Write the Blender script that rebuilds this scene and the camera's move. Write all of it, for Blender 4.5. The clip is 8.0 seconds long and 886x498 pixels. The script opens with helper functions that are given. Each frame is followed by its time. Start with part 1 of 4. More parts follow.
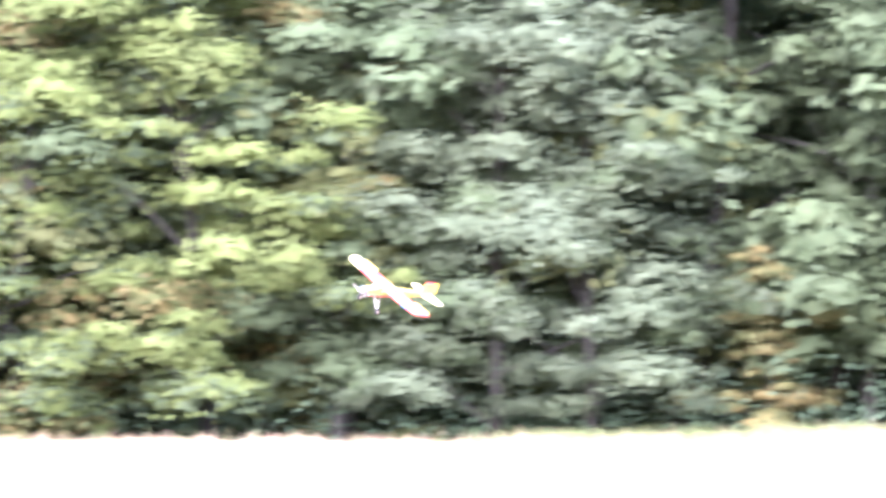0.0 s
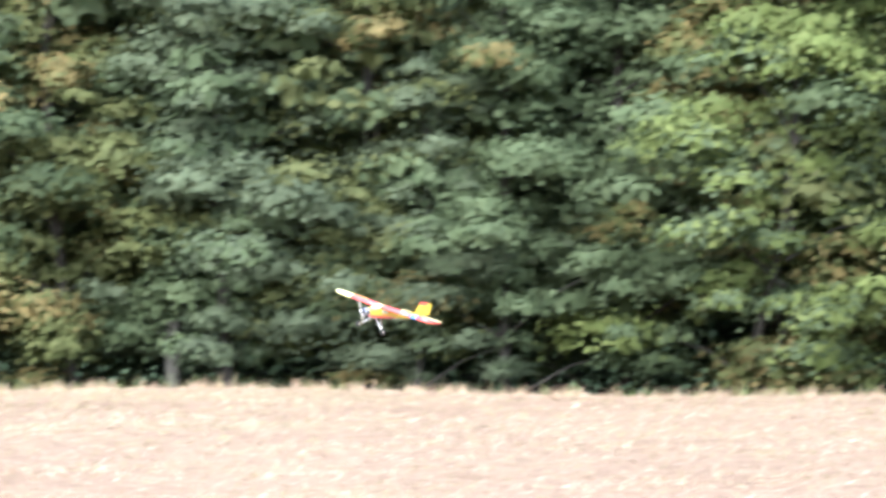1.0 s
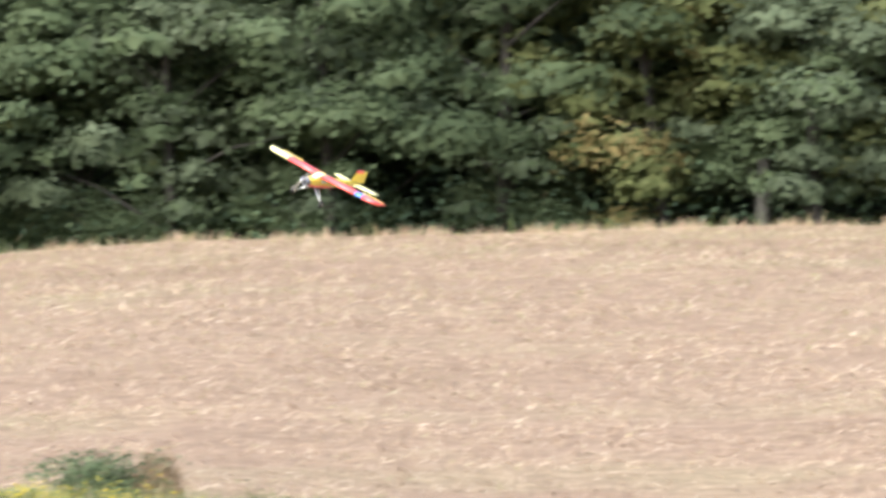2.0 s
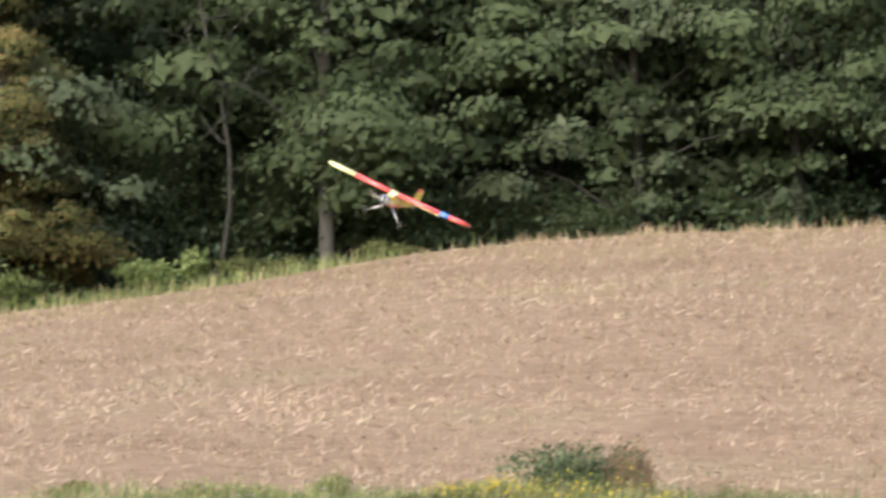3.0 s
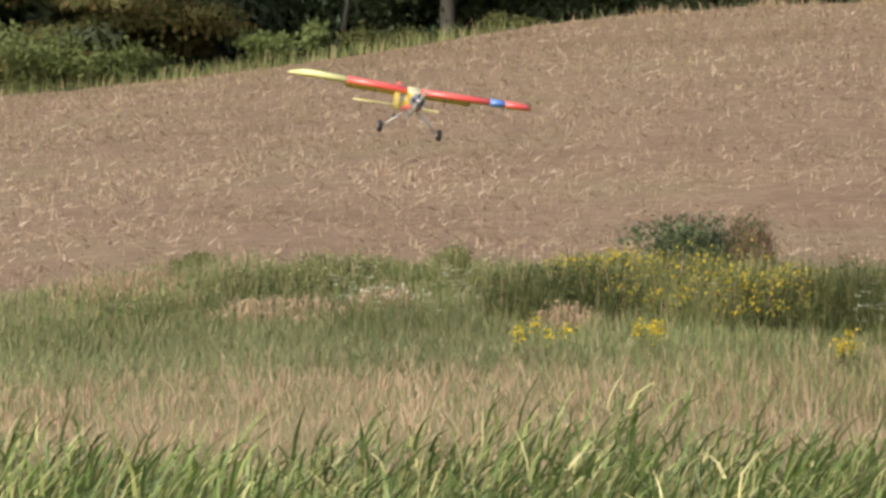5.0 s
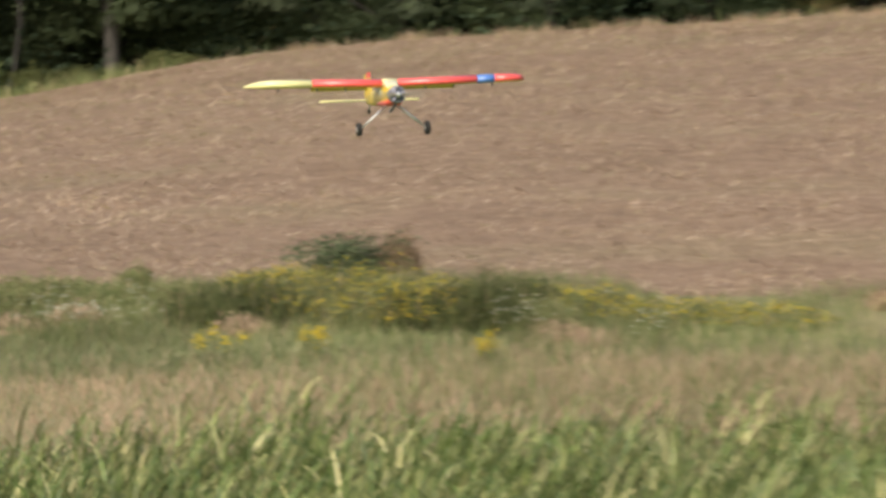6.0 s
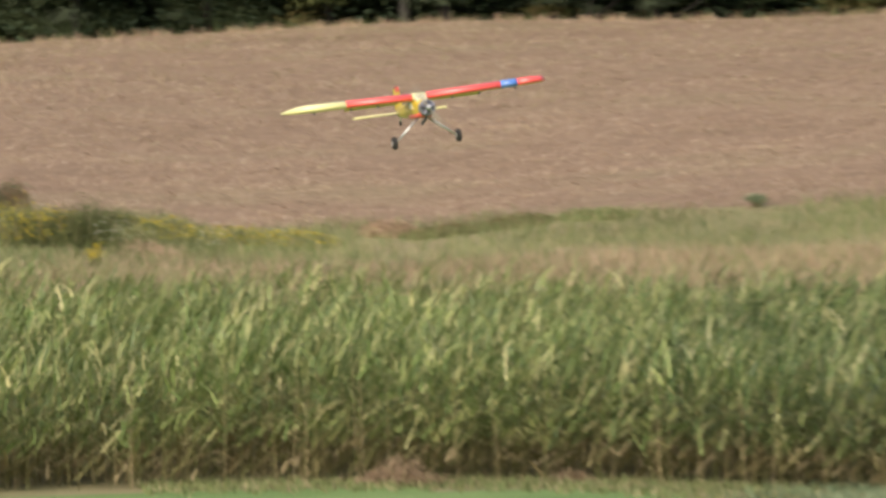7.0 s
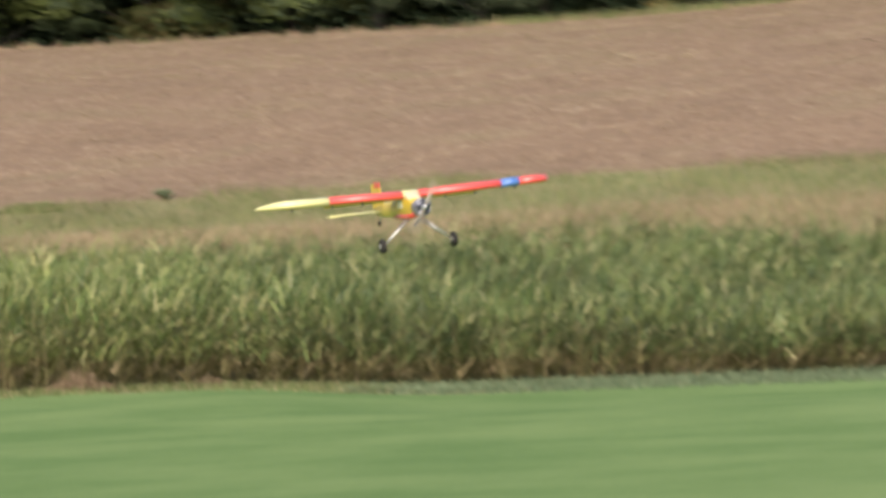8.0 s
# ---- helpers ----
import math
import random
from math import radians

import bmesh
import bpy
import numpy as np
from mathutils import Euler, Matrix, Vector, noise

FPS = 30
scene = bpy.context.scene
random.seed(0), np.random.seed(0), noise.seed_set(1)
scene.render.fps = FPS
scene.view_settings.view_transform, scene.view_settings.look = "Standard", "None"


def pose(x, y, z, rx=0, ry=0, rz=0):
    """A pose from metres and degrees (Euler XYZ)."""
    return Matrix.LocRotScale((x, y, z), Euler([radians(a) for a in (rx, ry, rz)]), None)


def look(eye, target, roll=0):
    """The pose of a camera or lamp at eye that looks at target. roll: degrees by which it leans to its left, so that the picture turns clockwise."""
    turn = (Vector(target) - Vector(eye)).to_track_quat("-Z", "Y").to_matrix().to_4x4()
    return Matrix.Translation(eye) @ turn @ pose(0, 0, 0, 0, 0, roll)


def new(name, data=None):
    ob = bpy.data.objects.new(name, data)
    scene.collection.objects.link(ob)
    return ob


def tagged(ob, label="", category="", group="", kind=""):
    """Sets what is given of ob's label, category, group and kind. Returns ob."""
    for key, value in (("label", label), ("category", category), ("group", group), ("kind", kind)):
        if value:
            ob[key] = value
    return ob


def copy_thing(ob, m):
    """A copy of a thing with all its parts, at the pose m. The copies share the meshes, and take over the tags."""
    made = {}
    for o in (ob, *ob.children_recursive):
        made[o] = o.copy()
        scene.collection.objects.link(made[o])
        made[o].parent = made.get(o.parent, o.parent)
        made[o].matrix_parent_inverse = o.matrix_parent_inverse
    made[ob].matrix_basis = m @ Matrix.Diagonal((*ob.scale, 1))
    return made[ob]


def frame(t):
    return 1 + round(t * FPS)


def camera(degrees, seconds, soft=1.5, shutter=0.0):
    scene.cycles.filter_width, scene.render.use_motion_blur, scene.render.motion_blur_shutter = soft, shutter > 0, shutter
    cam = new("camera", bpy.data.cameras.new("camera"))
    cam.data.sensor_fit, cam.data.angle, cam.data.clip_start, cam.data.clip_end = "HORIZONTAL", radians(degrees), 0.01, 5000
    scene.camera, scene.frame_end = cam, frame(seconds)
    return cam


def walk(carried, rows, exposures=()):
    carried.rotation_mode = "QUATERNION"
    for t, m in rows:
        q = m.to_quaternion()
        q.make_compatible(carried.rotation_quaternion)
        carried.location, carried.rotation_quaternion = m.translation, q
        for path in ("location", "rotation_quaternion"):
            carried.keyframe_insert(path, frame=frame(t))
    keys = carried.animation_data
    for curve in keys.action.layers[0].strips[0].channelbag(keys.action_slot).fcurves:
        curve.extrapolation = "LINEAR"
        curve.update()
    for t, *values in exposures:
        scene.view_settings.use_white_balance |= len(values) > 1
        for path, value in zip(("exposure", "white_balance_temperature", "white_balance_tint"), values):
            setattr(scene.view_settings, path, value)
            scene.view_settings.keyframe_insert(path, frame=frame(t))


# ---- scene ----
# ---------------------------------------------------------------- camera
def aim(x, y, z, az, el, roll):
    """A pose at x, y, z that looks az degrees to the right of +y and el degrees up."""
    return pose(x, y, z, 90 + el, 0, -az) @ pose(0, 0, 0, 0, 0, roll)


cam = camera(10, 8.0, soft=3.0, shutter=0.36)
walk(cam, [
    (0, aim(-0.00, -0.00, 5.20, 20.978, 3.900, 0.5)),
    (0.1, aim(-0.00, -0.00, 5.20, 19.891, 3.760, 0.5)),
    (0.2, aim(-0.00, -0.00, 5.20, 18.932, 3.401, 0.5)),
    (0.3, aim(0.00, 0.00, 5.20, 17.965, 3.390, 0.5)),
    (0.5, aim(-0.00, -0.00, 5.20, 16.151, 2.948, 0.5)),
    (0.7, aim(0.00, 0.00, 5.20, 14.580, 3.160, 0.45)),
    (0.8, aim(-0.00, -0.00, 5.20, 13.734, 3.472, 0.4)),
    (1.0, aim(-0.00, -0.00, 5.20, 12.295, 3.312, 0.4)),
    (1.2, aim(-0.00, -0.00, 5.20, 10.921, 2.845, 0.4)),
    (2.3, aim(-0.00, -0.00, 5.20, 3.696, 1.324, 0.1)),
    (2.5, aim(-0.00, -0.00, 5.20, 2.481, 1.611, 0.0)),
    (2.7, aim(0.00, 0.00, 5.20, 1.580, 1.737, 0.0)),
    (3.0, aim(-0.00, -0.00, 5.20, 0.326, 1.349, 0.0)),
    (3.3, aim(0.00, 0.00, 5.20, -0.047, 1.092, 0.0)),
    (3.5, aim(-0.00, -0.00, 5.20, 0.000, 0.396, 0.0)),
    (3.8, aim(0.00, 0.00, 5.20, -0.065, 0.310, 0.0)),
    (4.0, aim(0.00, -0.00, 5.20, -0.339, 0.262, 0.0)),
    (4.2, aim(0.00, -0.00, 5.20, -0.684, -0.313, 0.0)),
    (5.3, aim(0.00, -0.00, 5.20, -1.049, -1.253, 0.0)),
    (5.5, aim(0.00, -0.00, 5.20, -0.505, -1.253, 0.0)),
    (5.7, aim(-0.01, -1.07, 5.34, 0.614, -1.301, -0.51)),
    (6.0, aim(-0.49, -9.53, 5.30, 2.977, -1.022, -1.37)),
    (6.3, aim(-1.48, -17.44, 5.02, 4.861, -0.977, -1.53)),
    (6.5, aim(-2.42, -23.46, 4.81, 5.885, -0.934, -1.71)),
    (6.7, aim(-3.78, -30.49, 4.40, 7.086, -0.719, -1.62)),
    (7.0, aim(-6.76, -39.31, 3.85, 9.747, -0.793, -1.29)),
    (7.3, aim(-10.09, -46.16, 3.39, 12.230, -0.800, -1.48)),
    (7.5, aim(-12.47, -49.56, 3.13, 14.066, -0.809, -1.74)),
    (7.7, aim(-16.01, -54.51, 3.14, 16.355, -0.677, -2.15)),
    (7.8, aim(-17.94, -55.87, 3.19, 17.885, -0.699, -2.21)),
    (7.9, aim(-20.10, -58.21, 3.19, 19.257, -0.592, -2.36)),
    (8.0, aim(-22.59, -60.54, 3.18, 20.654, -0.757, -2.52)),
], exposures=[(0, 3.35, 5100, 29), (0.5, 2.95, 5200, 23), (1, 2.15, 5200, 6), (1.2, 1.98, 5350, 6), (2.3, 1.45, 5750, 5), (2.5, 1.36, 5850, 5), (3, 1.10, 6100, 7), (3.5, 0.88, 6350, 7), (4.2, 0.69, 6500, 7), (5.3, 0.43, 6500, 7), (6.5, 0.44, 6550, 8), (7.5, 0.53, 6500, 9), (8, 0.50, 6450, 9)])

# ---------------------------------------------------------------- world and sun
SUN_AZ, SUN_EL = radians(-150), radians(39)     # from +y, clockwise; over the shoulder on the left
world = bpy.data.worlds.new("world")
scene.world = world
world.use_nodes = True
wn = world.node_tree.nodes
sky = wn.new("ShaderNodeTexSky")
sky.sky_type, sky.sun_disc = "NISHITA", False
sky.sun_elevation, sky.sun_rotation = SUN_EL, SUN_AZ
sky.air_density, sky.dust_density = 1.0, 4.0
wn["Background"].inputs["Strength"].default_value = 0.15
world.node_tree.links.new(sky.outputs[0], wn["Background"].inputs["Color"])
sun_data = bpy.data.lights.new("sun", "SUN")
sun_data.energy, sun_data.angle, sun_data.color = 1.9, radians(30.0), (1.0, 0.92, 0.79)
sun = new("sun", sun_data)
sun_dir = Vector((math.sin(SUN_AZ) * math.cos(SUN_EL), math.cos(SUN_AZ) * math.cos(SUN_EL), math.sin(SUN_EL)))
sun.matrix_world = look(sun_dir * 200, (0, 0, 0))


# ---------------------------------------------------------------- materials
def material(name):
    m = bpy.data.materials.new(name)
    m.use_nodes = True
    return m, m.node_tree.nodes, m.node_tree.links, m.node_tree.nodes["Principled BSDF"]


def ramp_of(nodes, stops):
    r = nodes.new("ShaderNodeValToRGB")
    e = r.color_ramp.elements
    for i, (p, c) in enumerate(stops):
        el = e[i] if i < 2 else e.new(p)
        el.position, el.color = p, (*c, 1)
    return r


def noise_of(nodes, links, scale, stretch=(1, 1, 1), detail=6, rough=0.6):
    co, mp, tx = nodes.new("ShaderNodeNewGeometry"), nodes.new("ShaderNodeMapping"), nodes.new("ShaderNodeTexNoise")
    mp.inputs["Scale"].default_value = stretch
    tx.inputs["Scale"].default_value, tx.inputs["Detail"].default_value, tx.inputs["Roughness"].default_value = scale, detail, rough
    links.new(co.outputs["Position"], mp.inputs["Vector"])
    links.new(mp.outputs[0], tx.inputs["Vector"])
    return tx


def mixed(nodes, links, fac, a, b, mode="MIX"):
    mx = nodes.new("ShaderNodeMix")
    mx.data_type, mx.blend_type = "RGBA", mode
    if isinstance(fac, float):
        mx.inputs[0].default_value = fac
    else:
        links.new(fac, mx.inputs[0])
    for sock, v in ((mx.inputs[6], a), (mx.inputs[7], b)):
        if isinstance(v, tuple):
            sock.default_value = (*v, 1)
        else:
            links.new(v, sock)
    return mx.outputs[2]


def ground_mat(name, fine, coarse, fine_scale, coarse_scale, stretch=(1, 1, 1), bump=0.05, amount=0.5):
    """Soil or turf: a fine colour grain over large patches, with relief."""
    m, n, l, b = material(name)
    tf, tc = noise_of(n, l, fine_scale, stretch, 8, 0.7), noise_of(n, l, coarse_scale, stretch, 4, 0.55)
    rf, rc = ramp_of(n, fine), ramp_of(n, coarse)
    l.new(tf.outputs[0], rf.inputs[0])
    l.new(tc.outputs[0], rc.inputs[0])
    l.new(mixed(n, l, amount, rf.outputs[0], rc.outputs[0]), b.inputs["Base Color"])
    b.inputs["Roughness"].default_value = 0.95
    b.inputs["Specular IOR Level"].default_value = 0.15
    bp = n.new("ShaderNodeBump")
    bp.inputs["Strength"].default_value, bp.inputs["Distance"].default_value = 0.7, bump
    l.new(tf.outputs[0], bp.inputs["Height"])
    l.new(bp.outputs[0], b.inputs["Normal"])
    return m


def leaf_mat(name, stops, patch=0.35, translucent=0.2, rough=0.55, patch_scale=0.25, stretch=(1, 1, 1)):
    """Leaves and blades: a colour of its own for every leaf, patches over metres, light let through."""
    m, n, l, b = material(name)
    geo = n.new("ShaderNodeNewGeometry")
    r = ramp_of(n, stops)
    l.new(geo.outputs["Random Per Island"], r.inputs[0])
    tx = noise_of(n, l, patch_scale, stretch, 3)
    hv = n.new("ShaderNodeHueSaturation")
    mr = n.new("ShaderNodeMapRange")
    mr.inputs["From Min"].default_value, mr.inputs["From Max"].default_value = 0.3, 0.7
    mr.inputs["To Min"].default_value, mr.inputs["To Max"].default_value = 1 - patch, 1 + patch
    l.new(tx.outputs[0], mr.inputs["Value"])
    l.new(mr.outputs[0], hv.inputs["Value"])
    l.new(r.outputs[0], hv.inputs["Color"])
    l.new(hv.outputs[0], b.inputs["Base Color"])
    b.inputs["Roughness"].default_value = rough
    b.inputs["Specular IOR Level"].default_value = 0.3 if rough < 0.5 else 0.12
    tr, ms = n.new("ShaderNodeBsdfTranslucent"), n.new("ShaderNodeMixShader")
    l.new(hv.outputs[0], tr.inputs["Color"])
    ms.inputs[0].default_value = translucent
    l.new(b.outputs[0], ms.inputs[1])
    l.new(tr.outputs[0], ms.inputs[2])
    l.new(ms.outputs[0], n["Material Output"].inputs["Surface"])
    return m


def paint_mat(name, colour, rough=0.35, wear=0.12, metal=0.0, scale=9.0):
    """Film covering or painted metal with slight unevenness."""
    m, n, l, b = material(name)
    tx = noise_of(n, l, scale, (1, 1, 1), 5)
    co = n.new("ShaderNodeTexCoord")
    l.new(co.outputs["Object"], tx.inputs["Vector"])
    dark = tuple(c * (1 - wear) for c in colour)
    l.new(mixed(n, l, tx.outputs[0], colour, dark), b.inputs["Base Color"])
    mr = n.new("ShaderNodeMapRange")
    mr.inputs["To Min"].default_value, mr.inputs["To Max"].default_value = rough * 0.8, rough * 1.3
    l.new(tx.outputs[0], mr.inputs["Value"])
    l.new(mr.outputs[0], b.inputs["Roughness"])
    b.inputs["Metallic"].default_value = metal
    b.inputs["Coat Weight"].default_value = 0.0 if rough > 0.38 else 0.6
    b.inputs["Coat Roughness"].default_value, b.inputs["Coat IOR"].default_value = 0.34, 1.75
    return m


M_LAWN = ground_mat("mown_grass", [(0.35, (0.1, 0.17, 0.05)), (0.7, (0.19, 0.265, 0.095))],
                    [(0.36, (0.105, 0.178, 0.052)), (0.64, (0.205, 0.275, 0.1))], 5.0, 0.35, (0.7, 1, 1), 0.03, 0.6)
M_VERGE = ground_mat("rough_grass_soil", [(0.35, (0.17, 0.15, 0.075)), (0.7, (0.3, 0.25, 0.14))],
                     [(0.35, (0.16, 0.18, 0.075)), (0.65, (0.3, 0.24, 0.14))], 5.0, 0.3)
M_STUBBLE = ground_mat("stubble_soil", [(0.32, (0.135, 0.086, 0.058)), (0.5, (0.224, 0.157, 0.103)), (0.7, (0.366, 0.272, 0.184))],
                       [(0.3, (0.190, 0.125, 0.086)), (0.5, (0.255, 0.172, 0.122)), (0.7, (0.248, 0.198, 0.120))], 4.6, 0.3, (0.45, 1, 1), 0.10, 0.45)
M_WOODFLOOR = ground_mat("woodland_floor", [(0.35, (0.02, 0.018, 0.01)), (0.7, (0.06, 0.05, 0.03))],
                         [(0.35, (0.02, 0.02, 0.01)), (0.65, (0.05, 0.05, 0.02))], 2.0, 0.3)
M_BARK = ground_mat("bark", [(0.3, (0.02, 0.018, 0.014)), (0.7, (0.06, 0.052, 0.045))],
                    [(0.3, (0.025, 0.022, 0.02)), (0.7, (0.05, 0.045, 0.04))], 9.0, 1.2, (1, 1, 0.25), 0.03)
M_GREYBARK = ground_mat("grey_bark", [(0.3, (0.05, 0.047, 0.042)), (0.7, (0.13, 0.12, 0.105))],
                        [(0.3, (0.06, 0.055, 0.05)), (0.7, (0.12, 0.11, 0.1))], 7.0, 1.0, (1, 1, 0.25), 0.03)
M_STRAW = leaf_mat("straw", [(0.0, (0.246, 0.167, 0.116)), (0.35, (0.312, 0.230, 0.156)), (0.65, (0.435, 0.334, 0.235)), (0.88, (0.57, 0.455, 0.345)), (1.0, (0.264, 0.246, 0.106))], 0.3, 0.1, 0.6, 0.5, (0.16, 1, 1))
M_REGROWTH = leaf_mat("stubble_regrowth", [(0.0, (0.19, 0.19, 0.085)), (0.5, (0.26, 0.235, 0.115)), (1.0, (0.37, 0.31, 0.18))], 0.25, 0.2, 0.6, 0.3)
M_DRYGRASS = leaf_mat("dry_grass", [(0.0, (0.34, 0.225, 0.15)), (0.5, (0.46, 0.325, 0.225)), (0.8, (0.56, 0.42, 0.3)), (1.0, (0.32, 0.3, 0.13))], 0.2, 0.2, 0.7, 0.15)
M_MEADOW = leaf_mat("meadow_grass", [(0.0, (0.19, 0.225, 0.105)), (0.5, (0.26, 0.29, 0.14)), (0.85, (0.33, 0.335, 0.18)), (1.0, (0.42, 0.36, 0.22))], 0.2, 0.3, 0.6, 0.2)
M_GREENGRASS = leaf_mat("green_grass", [(0.0, (0.12, 0.155, 0.06)), (0.5, (0.195, 0.228, 0.09)), (0.78, (0.27, 0.275, 0.12)), (0.9, (0.4, 0.33, 0.195))], 0.25, 0.25, 0.6, 0.2)
# patch tone puts uneven light and dark gaps of the stand into the colour
M_CROP = leaf_mat("crop_leaf", [(0.0, (0.08, 0.122, 0.033)), (0.42, (0.153, 0.206, 0.06)), (0.8, (0.305, 0.33, 0.118)), (1.0, (0.6, 0.53, 0.27))], 0.38, 0.16, 0.4, 0.55)
M_CROPDEEP = leaf_mat("deep_green_crop_leaf", [(0.0, (0.055, 0.09, 0.028)), (0.45, (0.115, 0.162, 0.05)), (0.8, (0.235, 0.265, 0.095)), (1.0, (0.5, 0.45, 0.24))], 0.4, 0.16, 0.4, 0.55)
M_STALK = leaf_mat("crop_stalk", [(0.0, (0.09, 0.1, 0.033)), (0.4, (0.15, 0.14, 0.056)), (0.75, (0.25, 0.2, 0.1)), (1.0, (0.42, 0.335, 0.2))], 0.2, 0.05, 0.6)
M_WEED = leaf_mat("weed_leaf", [(0.0, (0.105, 0.125, 0.052)), (0.6, (0.178, 0.196, 0.08)), (1.0, (0.32, 0.3, 0.14))], 0.25, 0.2)
M_DEEPWEED = leaf_mat("deep_green_weed_leaf", [(0.0, (0.055, 0.07, 0.028)), (0.6, (0.095, 0.112, 0.042)), (1.0, (0.175, 0.172, 0.072))], 0.25, 0.2)
M_SAGE = leaf_mat("grey_green_leaf", [(0.0, (0.1, 0.14, 0.075)), (0.6, (0.16, 0.21, 0.12)), (1.0, (0.26, 0.29, 0.17))], 0.2, 0.15)
M_SAGEDEEP = leaf_mat("deep_grey_green_leaf", [(0.0, (0.06, 0.085, 0.042)), (0.6, (0.1, 0.13, 0.066)), (1.0, (0.17, 0.195, 0.1))], 0.2, 0.15)
M_GOLD = leaf_mat("yellow_flower", [(0.0, (0.5, 0.36, 0.03)), (0.6, (0.66, 0.5, 0.05)), (1.0, (0.3, 0.3, 0.05))], 0.15, 0.2)
M_WHITEFLOWER = leaf_mat("white_flower", [(0.0, (0.6, 0.58, 0.46)), (1.0, (0.75, 0.74, 0.62))], 0.1, 0.2)
M_DEADWEED = leaf_mat("dead_weed", [(0.0, (0.17, 0.13, 0.075)), (0.6, (0.27, 0.19, 0.12)), (1.0, (0.4, 0.28, 0.19))], 0.25, 0.15)
M_DOCK = leaf_mat("rusty_seed_head", [(0.0, (0.12, 0.075, 0.042)), (1.0, (0.25, 0.155, 0.085))], 0.2, 0.1)


# ---------------------------------------------------------------- mesh helpers
def quads_mesh(name, verts, quads, mats, index=None, smooth=False):
    verts, quads = np.asarray(verts, dtype=np.float32), np.asarray(quads, dtype=np.int32)
    me = bpy.data.meshes.new(name)
    me.vertices.add(len(verts))
    me.vertices.foreach_set("co", verts.ravel())
    me.loops.add(quads.size)
    me.loops.foreach_set("vertex_index", quads.ravel())
    me.polygons.add(len(quads))
    me.polygons.foreach_set("loop_start", np.arange(0, quads.size, 4, dtype=np.int32))
    for m in mats:
        me.materials.append(m)
    if index is not None:
        me.polygons.foreach_set("material_index", np.asarray(index, dtype=np.int32))
    me.polygons.foreach_set("use_smooth", np.full(len(quads), smooth))
    me.update(calc_edges=True)
    me.validate()
    return me


def joined(chunks):
    """Several (verts, quads) as one, with the number of quads of each."""
    vs, qs, ks, off = [], [], [], 0
    for k, (v, q) in enumerate(chunks):
        vs.append(v)
        qs.append(q + off)
        ks.append(np.full(len(q), k))
        off += len(v)
    return np.concatenate(vs), np.concatenate(qs), np.concatenate(ks)


def ribbons(rng, base, length, width, tilt, droop, segs=2, yaw=None, roll=None):
    """Blades that rise from base, lean by tilt (radians off the vertical), bend over by droop, taper, and twist by roll."""
    n = len(base)
    length, width = np.broadcast_to(length, n), np.broadcast_to(width, n)
    tilt, droop = np.broadcast_to(tilt, n), np.broadcast_to(droop, n)
    yaw = rng.uniform(0, 2 * np.pi, n) if yaw is None else np.broadcast_to(yaw, n)
    out = np.stack([np.cos(yaw), np.sin(yaw)], 1)
    turn = yaw + rng.uniform(-0.9, 0.9, n)
    side = np.stack([-np.sin(turn), np.cos(turn), np.zeros(n)], 1)
    if roll is not None:
        along = np.concatenate([out * np.sin(tilt)[:, None], np.cos(tilt)[:, None]], 1)
        side = side * np.cos(roll)[:, None] + np.cross(along, side) * np.sin(roll)[:, None]
    p, rows, a = base.copy(), [], tilt.copy()
    for i in range(segs + 1):
        w = width * (1 - 0.93 * (i / segs) ** 1.5) * 0.5
        rows.append(np.stack([p - side * w[:, None], p + side * w[:, None]], 1))
        step = (length / segs)[:, None]
        p = p + step * np.concatenate([out * np.sin(a)[:, None], np.cos(a)[:, None]], 1)
        a = a + droop / segs
    v = np.stack(rows, 1).reshape(n, -1, 3)
    m = 2 * (segs + 1)
    q = np.array([[2 * i, 2 * i + 1, 2 * i + 3, 2 * i + 2] for i in range(segs)])
    return v.reshape(-1, 3), (q[None] + (np.arange(n) * m)[:, None, None]).reshape(-1, 4)


def leaves(rng, centre, length, width, normal_up=0.5, hang=0.0, facing=None):
    """Pointed leaves round the given centres."""
    n = len(centre)
    nrm = rng.normal(size=(n, 3)) * (1 - normal_up) + np.array([0, 0, normal_up])
    if facing is not None:
        nrm = nrm * 0.24 + facing
    nrm /= np.linalg.norm(nrm, axis=1)[:, None]
    d = rng.normal(size=(n, 3)) + np.array([0, 0, -hang])
    d -= nrm * (d * nrm).sum(1)[:, None]
    d /= np.linalg.norm(d, axis=1)[:, None] + 1e-6
    s = np.cross(nrm, d)
    ln, wd = (np.broadcast_to(length, n) * rng.uniform(0.6, 1.3, n))[:, None], (np.broadcast_to(width, n) * rng.uniform(0.7, 1.2, n))[:, None]
    v = np.stack([centre - d * ln * 0.5, centre + s * wd * 0.5 - nrm * wd * 0.15, centre + d * ln * 0.5, centre - s * wd * 0.5 - nrm * wd * 0.15], 1)
    return v[:, ::-1].reshape(-1, 3), np.arange(4 * n).reshape(-1, 4)


